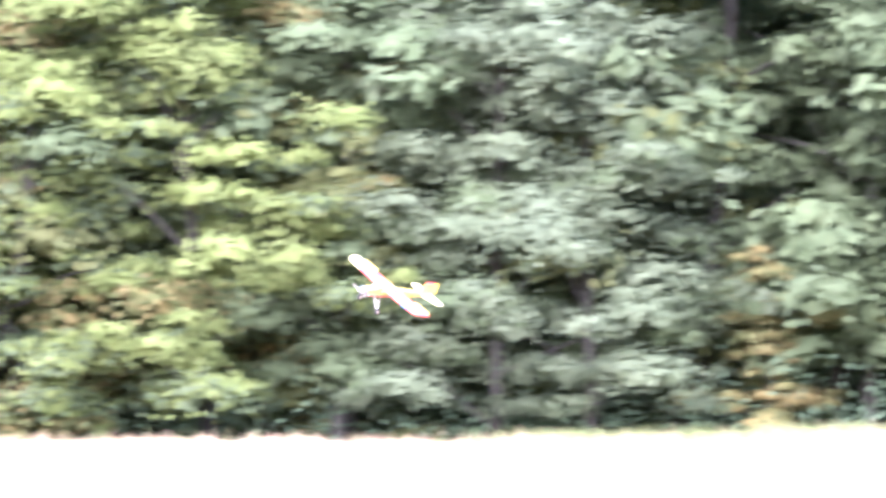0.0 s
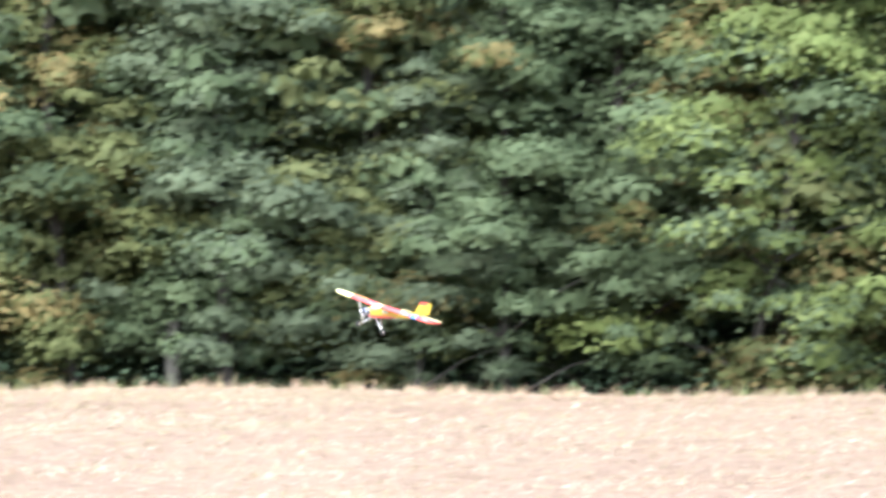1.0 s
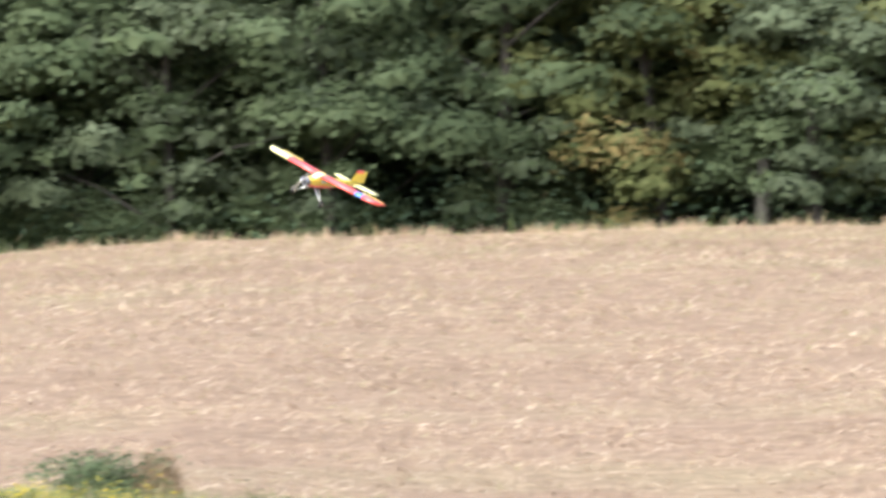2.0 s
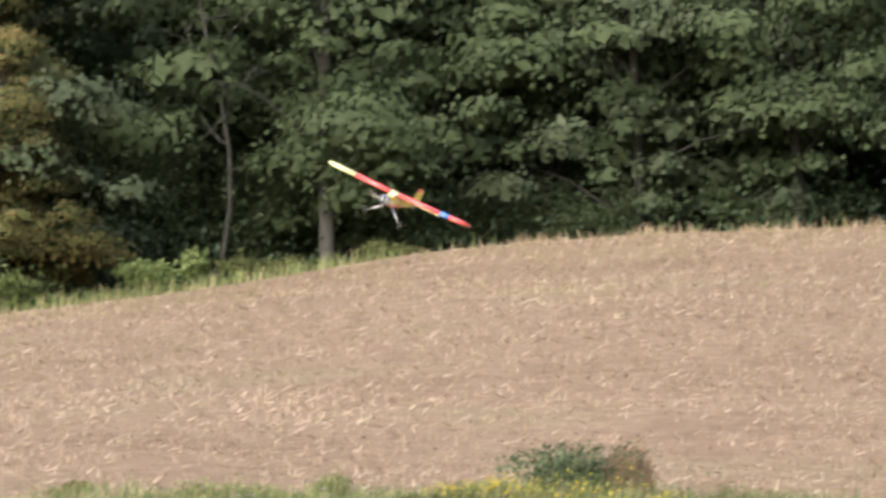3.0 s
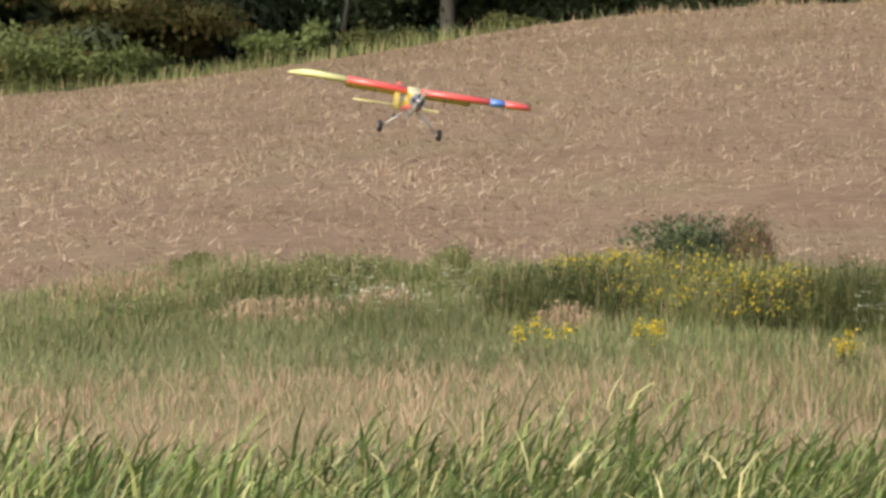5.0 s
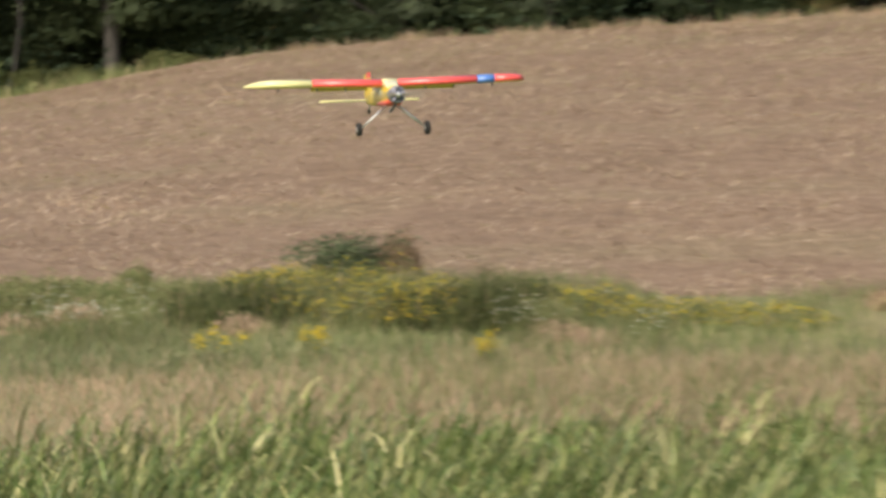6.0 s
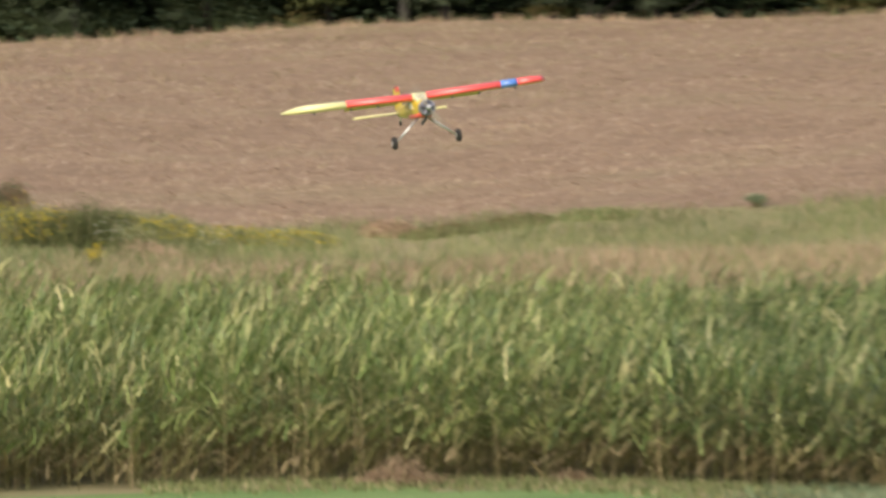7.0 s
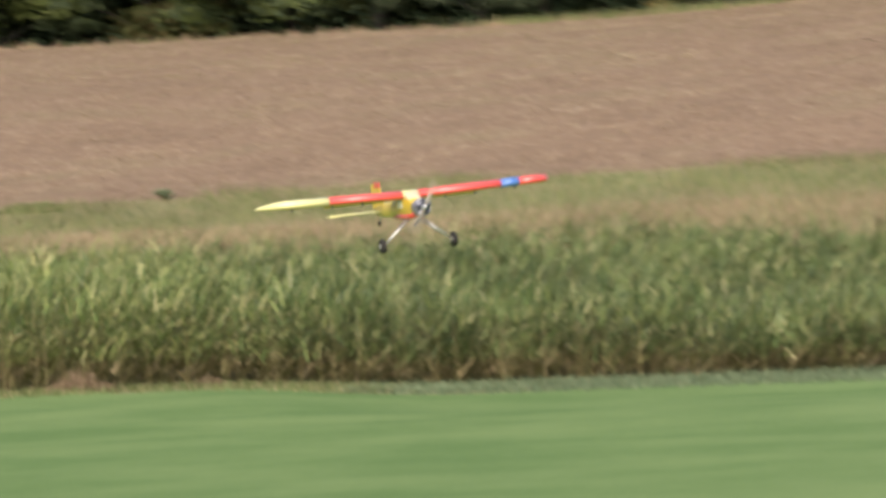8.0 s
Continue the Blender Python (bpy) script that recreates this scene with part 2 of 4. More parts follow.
def tube(points, radii, sides=8):
    """A round, tapered limb along points."""
    pts, rad = np.asarray(points, dtype=float), np.asarray(radii, dtype=float)
    ax = np.gradient(pts, axis=0)
    ax /= np.linalg.norm(ax, axis=1)[:, None]
    ref = np.where(np.abs(ax[:, 2:3]) > 0.9, np.array([[1.0, 0, 0]]), np.array([[0, 0, 1.0]]))
    u = np.cross(ax, ref)
    u /= np.linalg.norm(u, axis=1)[:, None]
    w = np.cross(ax, u)
    ang = np.linspace(0, 2 * np.pi, sides, endpoint=False)
    v = pts[:, None] + rad[:, None, None] * (u[:, None] * np.cos(ang)[None, :, None] + w[:, None] * np.sin(ang)[None, :, None])
    q = [[i * sides + j, i * sides + (j + 1) % sides, (i + 1) * sides + (j + 1) % sides, (i + 1) * sides + j]
         for i in range(len(pts) - 1) for j in range(sides)]
    return v.reshape(-1, 3), np.array(q)


def part(name, data, parent, label=""):
    ob = new(name, data)
    ob.parent = parent
    return tagged(ob, label)


# ---------------------------------------------------------------- the lie of the land
EYE_Z = 5.2
CREST_AZ = [-6.3, -5.0, -2.7, -1.8, 0.1, 1.4, 2.7, 5.0, 8.3, 13.5, 20.6, 26.0, 31.0]
CREST_EL = [0.50, 0.63, 0.88, 0.98, 1.26, 1.39, 1.52, 1.65, 1.69, 1.68, 1.72, 1.84, 2.08]
# how far the foot of the field lies above or below its mean height, by bearing
FOOT_AZ = [-6, -3, 0, 3, 6, 9, 12, 16, 21, 26, 31]
FOOT_DZ = [-0.38, -0.01, -0.00, -0.05, -0.44, -0.52, -0.21, -0.25, -0.18, 0.08, 0.04]
D_SLOPE, D_WEED, D_FIELD, D_CREST = 54.0, 70.0, 80.0, 120.0


def sm(a, b, x):
    t = np.clip((x - a) / (b - a), 0, 1)
    return t * t * (3 - 2 * t)


def land(x, y):
    """Height of the ground: flat mown strip, a bank, then the field that climbs to its crest before the wood."""
    az, d = np.degrees(np.arctan2(x, y)), np.hypot(x, y)
    crest = EYE_Z + D_CREST * np.tan(np.radians(np.interp(az, CREST_AZ, CREST_EL)))
    z = np.interp(d, [0, 36, D_SLOPE, D_WEED, D_FIELD], [-0.5, -0.5, 0.05, 2.3, 3.45])
    z = z - 0.25 * sm(12, 22, az) * sm(14, 24, d) * (1 - sm(40, 52, d))
    foot = np.interp(az, FOOT_AZ, FOOT_DZ)
    z = z + foot * sm(57, 76, d)
    u = np.clip((d - D_FIELD) / (D_CREST - D_FIELD), 0, 1)
    hill = 3.45 + foot + (crest - 3.45 - foot) * (u + 0.10 * np.sin(np.pi * u))
    past = crest - 0.5 * sm(D_CREST, D_CREST + 8, d) + 0.16 * np.clip(d - D_CREST - 7, 0, 70)
    z = np.where(d < D_FIELD, z, np.where(d < D_CREST, hill, past))
    rough = 0.10 * np.sin(x * 0.31 + 1.3 * np.sin(y * 0.17)) * np.sin(y * 0.27 + 0.7) * sm(60, 80, d)
    inside = 1 - sm(45, 80, np.abs(az))
    return (z + rough) * inside


def crop_front(az):
    return np.interp(az, [-6, 4, 10, 16, 22, 30], [33.4, 33.3, 32.5, 32.0, 32.8, 32.2])


def crop_back(az):
    return np.interp(az, [-8, 2, 10, 21, 30], [55, 55, 53, 56, 58])


def polar(rng, n, az0, az1, d0, d1):
    """Random places in a sector, even over its area."""
    az = rng.uniform(az0, az1, n)
    d = np.sqrt(rng.uniform(d0 ** 2, d1 ** 2, n))
    x, y = d * np.sin(np.radians(az)), d * np.cos(np.radians(az))
    return az, d, np.stack([x, y, land(x, y)], 1)


def on_land(az, d):
    x, y = d * math.sin(radians(az)), d * math.cos(radians(az))
    return Vector((x, y, float(land(np.array(x), np.array(y)))))


def ground():
    az = np.concatenate([np.arange(-180, -10, 5.0), np.arange(-10, 40, 0.4), np.arange(40, 180, 5.0)])
    d = np.concatenate([[0.0, 4, 8, 12, 16, 20], np.arange(23, 72, 1.5), np.arange(72, 130, 1.6), [134, 140, 150, 165, 185, 220, 300, 500, 900, 1600]])
    a, r = np.meshgrid(np.radians(az), d, indexing="ij")
    x, y = r * np.sin(a) + 0.7 * (r < 10), r * np.cos(a) - 0.9 * (r < 10)
    z = land(x, y)
    v = np.stack([x, y, z], 2).reshape(-1, 3)
    na, nd = len(az), len(d)
    i, j = np.meshgrid(np.arange(na), np.arange(nd - 1), indexing="ij")
    i2 = (i + 1) % na
    q = np.stack([i * nd + j, i * nd + j + 1, i2 * nd + j + 1, i2 * nd + j], 2).reshape(-1, 4)
    da, dd = np.degrees(a[:, :-1]).ravel(), (r[:, :-1] * 0.5 + r[:, 1:] * 0.5).ravel()
    inside = np.abs(da) < 60
    edge = crop_front(da) - np.interp(da, [10, 24], [1.4, 3.4])
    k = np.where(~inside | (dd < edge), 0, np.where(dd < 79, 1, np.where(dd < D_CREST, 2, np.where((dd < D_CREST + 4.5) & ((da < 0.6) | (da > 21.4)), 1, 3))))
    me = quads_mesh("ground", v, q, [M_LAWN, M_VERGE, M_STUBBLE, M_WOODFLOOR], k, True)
    tagged(new("ground", me), "mown green strip, rough bank and tan stubble field climbing to a wood", "ground", kind="structure")


# ---------------------------------------------------------------- grasses and crop
def stuff(name, chunks, mats, label, category):
    v, q, k = joined(chunks)
    return tagged(new(name, quads_mesh(name, v, q, mats, k)), label, category, kind="stuff")


def stubble():
    rng = np.random.default_rng(11)
    az, d, p = polar(rng, 210000, -7, 37, D_FIELD - 3, D_CREST + 0.5)
    clump = np.array([noise.noise((float(a) * 0.5, float(b) * 0.45, 0.0)) for a, b in zip(az, d)])
    keep = rng.uniform(0, 1, len(p)) < 0.6 + 0.7 * clump
    keep &= rng.uniform(0, 1, len(p)) < np.interp(d, [92, 112], [1.0, 0.55])
    p = p[keep]
    n = len(p)
    flat = rng.uniform(0, 1, n) < 0.6
    stuff("field_stubble", [ribbons(rng, p, np.where(flat, rng.uniform(0.10, 0.25, n), rng.uniform(0.08, 0.2, n)), np.where(flat, rng.uniform(0.014, 0.032, n), rng.uniform(0.012, 0.024, n)), np.where(flat, rng.uniform(0.95, 1.45, n), rng.uniform(0.05, 0.7, n)),
                                    rng.uniform(0, 0.5, n), 1, np.where(flat, rng.normal(0.35, 0.8, n) + np.pi * rng.integers(0, 2, n), rng.uniform(0, 2 * np.pi, n)), np.where(flat, rng.uniform(0.0, 1.1, n), 0.0))], [M_STRAW], "pale tan cut straw stubble over the field", "stubble")
    az, d, p = polar(rng, 60000, -7, 37, 84, D_CREST)
    tuft = np.array([noise.noise((float(a) * 0.9, float(b) * 0.3, 9.0)) for a, b in zip(az, d)])
    p = p[rng.uniform(0, 1, len(p)) < np.interp(d, [84, 116], [0.0, 0.55]) + 0.9 * np.clip(tuft, 0, 1) * np.interp(d, [84, 98], [0.3, 1.0]) - 0.1]
    n = len(p)
    stuff("field_regrowth", [ribbons(rng, p, rng.uniform(0.05, 0.15, n), rng.uniform(0.014, 0.03, n), rng.uniform(0, 0.8, n), rng.uniform(0.1, 1.0, n), 1)],
          [M_REGROWTH], "thin yellow-green regrowth among the stubble", "grass")


def bank_grass():
    rng = np.random.default_rng(12)
    # dry seeding grass between crop and weeds
    az, d, p = polar(rng, 56000, -7, 37, 56, 70)
    keep = (d > crop_back(az) - 1.5) & (rng.uniform(0, 1, len(az)) > 0.92 * sm(5, 1.5, az) * sm(67.6, 69.4, d + rng.normal(0, 0.5, len(az))))
    p = p[keep]
    n = len(p)
    az, d = np.degrees(np.arctan2(p[:, 0], p[:, 1])), np.hypot(p[:, 0], p[:, 1])
    short = 1 - 0.3 * sm(4, 0, az) * sm(56, 61, d)
    stuff("dry_grass", [ribbons(rng, p, short * rng.uniform(0.24, 0.52, n), rng.uniform(0.01, 0.018, n), rng.uniform(0, 0.75, n), rng.uniform(0.2, 1.5, n), 2)],
          [M_DRYGRASS], "tall dry tan grass gone to seed on the bank", "grass")
    # short soft pale grass between the dry belt and the weeds
    az, d, p = polar(rng, 50000, -7, 7, 67, 75)
    p = p[rng.uniform(0, 1, len(az)) < sm(6.5, 2.5, az) * sm(67.3, 69.2, d)]
    n = len(p)
    stuff("meadow_grass", [ribbons(rng, p, rng.uniform(0.08, 0.24, n), rng.uniform(0.012, 0.02, n), rng.uniform(0, 0.9, n), rng.uniform(0.2, 1.4, n), 2)],
          [M_MEADOW], "short soft pale green grass on the bank", "grass")
    az, d, p = polar(rng, 105000, -7, 37, 65, 80)
    # greener near the weeds, thin at both margins
    patch = np.array([noise.noise((float(a) * 0.5, float(b) * 0.25, 3.0)) for a, b in zip(az, d)])
    limit = 78.3 + 2.2 * patch
    keep = (rng.uniform(0, 1, len(p)) < sm(61, 66.5, d) * (0.85 + 0.7 * patch) * np.interp(az, [6, 9], [1.0, 0.55]) * (1 - 0.5 * sm(3, 0, az) * sm(73, 70, d))) & (d < limit)
    p = p[keep]
    n = len(p)
    az, d = np.degrees(np.arctan2(p[:, 0], p[:, 1])), np.hypot(p[:, 0], p[:, 1])
    short = 1 - 0.5 * sm(3, -1, az) * sm(72, 69, d)
    stuff("weedy_grass", [ribbons(rng, p, short * rng.uniform(0.16, 0.45, n), rng.uniform(0.012, 0.022, n), rng.uniform(0, 0.7, n), rng.uniform(0.1, 1.1, n), 2)],
          [M_GREENGRASS], "soft green rank grass along the field margin", "grass")
    # verge past the crest, before the wood
    az, d, p = polar(rng, 22000, -7, 31, D_CREST - 0.5, D_CREST + 5)
    p = p[(az < -0.5 + rng.normal(0, 0.3, len(az))) | (az > 21.6 + rng.normal(0, 0.3, len(az))) | (rng.uniform(0, 1, len(az)) < 0.06)]
    n = len(p)
    stuff("verge_grass", [ribbons(rng, p, rng.uniform(0.15, 0.5, n), rng.uniform(0.02, 0.04, n), rng.uniform(0, 0.4, n), rng.uniform(0.1, 1.0, n), 2)],
          [M_GREENGRASS], "green grassy verge at the foot of the wood", "grass")
    # dry grass and dock along the crest
    az, d, p = polar(rng, 9000, 1, 36, D_CREST - 1.2, D_CREST + 1.5)
    p = p[rng.uniform(0, 1, len(az)) < 0.35 + 0.5 * np.sin(az * 3.1) * np.sin(az * 7.7)]
    n = len(p)
    stuff("crest_grass", [ribbons(rng, p, rng.uniform(0.1, 0.34, n), rng.uniform(0.012, 0.03, n), rng.uniform(0, 0.5, n), rng.uniform(0.1, 0.9, n), 2)],
          [M_DRYGRASS], "thin dry tan grass along the crest of the field", "grass")
    # unmown strip before the crop
    az, d, p = polar(rng, 120000, 2, 38, 26, 46)
    e = crop_front(az)
    deep = np.interp(az, [0, 10, 16, 24, 30], [1.8, 1.8, 3.0, 4.2, 4.2]) + 0.3 * np.sin(az * 7) + rng.normal(0, 0.25, len(az))
    near = (rng.uniform(0, 1, len(az)) < 0.8) & (d > e - deep) & (d < e + 0.6)
    for mat, keep, label in ((M_GREENGRASS, near & (az < 18.5 + rng.normal(0, 1, len(az))), "uncut green grass fringe before the crop"), (M_SAGE, near & (az > 18 + rng.normal(0, 1, len(az))), "pale grey-green weeds matted before the crop")):
        q = p[keep]
        n = len(q)
        stuff("fringe_grass", [ribbons(rng, q, rng.uniform(0.05, 0.18, n), rng.uniform(0.014, 0.03, n), rng.uniform(0, 0.8, n), rng.uniform(0.3, 1.4, n), 2)], [mat], label, "grass")
    # dead weeds against the crop
    for i, (az, back, w, h) in enumerate([(8.5, 0.25, 0.8, 0.45), (9.0, 0.5, 0.9, 0.25), (7.9, 0.3, 0.6, 0.3), (12.8, 0.3, 0.6, 0.22)]):
        bush("dead_tuft", "reddish-tan dead weed tuft at the foot of the crop", az, float(crop_front(az)) - back, w, h, M_DEADWEED, seed=120 + i, count=420, tufted=True)


def crop():
    """Tall leafy fodder crop: stalks with arching leaves blown one way, paler left of about 14.5 degrees."""
    rng = np.random.default_rng(13)
    az, d, p = polar(rng, 18000, -7, 38, 29, 60)
    a, b = crop_front(az), crop_back(az)
    wig = 0.4 * np.sin(az * 9) + 0.3 * np.sin(az * 23 + 1)
    inside = (d > a + wig) & (d < b + 0.8 * wig)
    pale_side = az < 14.5 + rng.normal(0, 1.6, len(az))
    crop_stand(rng, p[inside & pale_side], M_CROP, "tall leafy green crop with brown stalks, leaning in the wind")
    crop_stand(rng, p[inside & ~pale_side], M_CROPDEEP, "tall leafy deep green crop, leaning in the wind")


def crop_stand(rng, p, leaf_material, label):
    n = len(p)
    az = np.degrees(np.arctan2(p[:, 0], p[:, 1]))
    h = rng.uniform(0.78, 1.08, n) * np.interp(az, [-6, -2, 1, 4, 7, 10, 14, 18, 24, 31], [2.23, 2.03, 2.19, 2.26, 2.25, 2.17, 2.04, 1.94, 1.87, 1.45])
    h *= 1 + 0.07 * np.sin(p[:, 0] * 0.9 + 2 * np.sin(p[:, 1] * 0.5))
    stalk = ribbons(rng, p, h * 0.9, 0.014, rng.uniform(0, 0.12, n), 0.15, 2)
    per, lv, dead = 13, [], []
    deep = np.hypot(p[:, 0], p[:, 1]) > crop_front(az) + 5
    for i in range(per):
        f = 0.06 + 0.9 * (i + rng.uniform(-0.4, 0.4, n)) / per
        base = p + np.stack([0.05 * f * h + rng.normal(0, 0.11, n), rng.normal(0, 0.11, n), h * f * 0.95], 1)
        yaw = np.where(rng.uniform(0, 1, n) < 0.8, rng.normal(-0.3, 0.55, n), rng.uniform(0, 2 * np.pi, n))
        free = ~deep if i < 6 else np.ones(n, dtype=bool)     # deep in the stand only the upper leaves grow
        m = int(free.sum())
        if i < 9:       # lower leaves arch over and hang
            tilt, droop, wide = rng.uniform(0.55, 1.15, m), rng.uniform(1.1, 2.0, m), rng.uniform(0.024, 0.05, m)
        else:           # the top leaves still stand
            tilt, droop, wide = rng.uniform(0.1, 0.8, m), rng.uniform(0.6, 2.0, m), rng.uniform(0.024, 0.05, m)
        blade = ribbons(rng, base[free], rng.uniform(0.45, 0.95, m) * (1.1 - 0.35 * f[free]), wide, tilt, droop, 2 if i < 5 else 3, yaw[free])
        (dead if i < 3 else lv).append(blade)
    lv_v, lv_q, _ = joined(lv)
    dd_v, dd_q, _ = joined([stalk, *dead])
    stuff("fodder_crop", [(lv_v, lv_q), (dd_v, dd_q)], [leaf_material, M_STALK], label, "crop")


# ---------------------------------------------------------------- bushes and flowers
def bush(name, label, az, d, wide, high, mat, tips=None, seed=1, count=1500, leaf=0.09, tufted=False):
    """A bush of twigs with leaves in uneven clumps, or a tuft of tall soft stems."""
    rng = np.random.default_rng(seed)
    root = new(name)
    root.location = on_land(az, d) - Vector((0, 0, 0.03))
    tagged(root, label, "bush")
    twigs, cent = [], []
    for i in range(11):
        ang, out = rng.uniform(0, 2 * np.pi), rng.uniform(0.1, 0.5) * wide
        top = np.array([np.cos(ang) * out, np.sin(ang) * out, high * rng.uniform(0.55, 0.98) * (1 - 0.5 * (out / wide) ** 2)])
        mid = top * np.array([0.4, 0.4, 0.5])
        twigs.append(tube([[0, 0, 0], mid, top], [0.02, 0.014, 0.005], 5))
        for k in range(4):
            cent.append(top * rng.uniform(0.45, 1.0) + rng.normal(0, 0.09 * wide, 3) * np.array([1, 1, 0.4]))
    cent = np.array(cent)
    if tufted:
        n = count // 2
        r = np.sqrt(rng.uniform(0, 1, n)) * wide * 0.5
        ang = rng.uniform(0, 2 * np.pi, n)
        x, y = r * np.cos(ang) * 1.15, r * np.sin(ang)
        lump = 1 + 0.25 * np.sin(x * 5 + seed) * np.cos(y * 4 + seed)
        hh = high * (1 - 0.55 * (2 * r / wide) ** 2) * lump * rng.uniform(0.55, 1.1, n)
        gx, gy = x + root.location.x, y + root.location.y
        foot = np.stack([x, y, land(gx, gy) - root.location.z - 0.02], 1)
        blades = ribbons(rng, foot, hh, rng.uniform(0.014, 0.03, n), rng.uniform(0, 0.3, n), rng.uniform(0, 0.6, n), 2)
        pick = rng.integers(0, n, n)
        c = foot[pick] + np.stack([rng.normal(0, 0.05, n), rng.normal(0, 0.05, n), hh[pick] * rng.uniform(0.25, 1.0, n)], 1)
        v, q, _ = joined([blades, leaves(rng, c, 0.12, 0.03, 0.4)])
        part("foliage", quads_mesh("foliage", v, q, [mat]), root)
        dry = rng.integers(0, n, max(12, n // 14))
        part("dry_litter", quads_mesh("dry_litter", *ribbons(rng, foot[dry], hh[dry] * rng.uniform(0.9, 1.25, len(dry)), rng.uniform(0.012, 0.022, len(dry)), rng.uniform(0, 0.3, len(dry)), rng.uniform(0, 0.5, len(dry)), 2), [M_DRYGRASS]), root, "dry tan stems")["kind"] = "stuff"
        t = foot + np.stack([rng.normal(0, 0.04, n), rng.normal(0, 0.04, n), hh * rng.uniform(0.85, 1.05, n)], 1)
        t = t[rng.uniform(0, 1, n) < 0.4]
    else:
        c = cent[rng.integers(0, len(cent), count)] + rng.normal(0, 1, (count, 3)) * np.array([wide, wide, high]) * 0.09
        c[:, 2] = np.abs(c[:, 2])
        v, q, _ = joined(twigs)
        part("twig_frame", quads_mesh("twig_frame", v, q, [M_STALK]), root)
        part("foliage", quads_mesh("foliage", *leaves(rng, c, leaf * 1.5, leaf * 0.7, 0.4), [mat]), root)
        k = count // 3
        t = cent[rng.integers(0, len(cent), k)] + rng.normal(0, 1, (k, 3)) * np.array([wide, wide, high * 0.5]) * 0.07 + np.array([0, 0, 0.10 * high])
        t[:, 2] = np.abs(t[:, 2])
    if tips is not None:
        part("blossom", quads_mesh("blossom", *leaves(rng, t, 0.05, 0.04, 0.3), [tips]), root)["kind"] = "stuff"
    return root


def flower_clump(az, d, seed, stems):
    rng = np.random.default_rng(seed)
    root = new("goldenrod")
    root.location = on_land(az, d) - Vector((0, 0, 0.02))
    tagged(root, "bright yellow goldenrod in flower on the grassy bank", "flower", "goldenrod on the bank")
    for i in range(stems):
        off, hh = rng.normal(0, 0.1, 2), rng.uniform(0.4, 0.6)
        tip = np.array([off[0] * 1.4, off[1] * 1.4, hh])
        st = tube([[off[0] * 0.4, off[1] * 0.4, 0], [off[0], off[1], hh * 0.6], tip], [0.008, 0.006, 0.004], 4)
        leaf = leaves(rng, np.array([off[0], off[1], 0]) + rng.uniform(0.1, 0.8, (14, 1)) * np.array([0, 0, hh]) + rng.normal(0, 0.03, (14, 3)), 0.1, 0.025, 0.4)
        v, q, _ = joined([st, leaf])
        stem = part("stem", quads_mesh("stem", v, q, [M_WEED]), root)
        head = part("flower_head", quads_mesh("flower_head", *leaves(rng, tip + rng.normal(0, 1, (30, 3)) * np.array([0.05, 0.05, 0.06]), 0.05, 0.04, 0.4), [M_GOLD]), stem, "bright yellow flower head")
        head["kind"] = "stuff"


def umbel(az, d, seed):
    rng = np.random.default_rng(seed)
    root = new("wild_carrot")
    root.location = on_land(az, d) - Vector((0, 0, 0.02))
    tagged(root, "white wild carrot in flower among the grass", "flower", "wild carrot on the bank")
    for i in range(5):
        off, hh = rng.normal(0, 0.2, 2), rng.uniform(0.4, 0.8)
        tip = np.array([off[0], off[1], hh])
        stem = part("stem", quads_mesh("stem", *tube([[off[0] * 0.3, off[1] * 0.3, 0], tip * np.array([0.8, 0.8, 0.6]), tip], [0.006, 0.005, 0.003], 4), [M_WEED]), root)
        head = part("flower_head", quads_mesh("flower_head", *leaves(rng, tip + rng.normal(0, 1, (12, 3)) * np.array([0.035, 0.035, 0.008]), 0.03, 0.025, 0.85), [M_WHITEFLOWER]), stem, "flat white flower head")
        head["kind"] = "stuff"


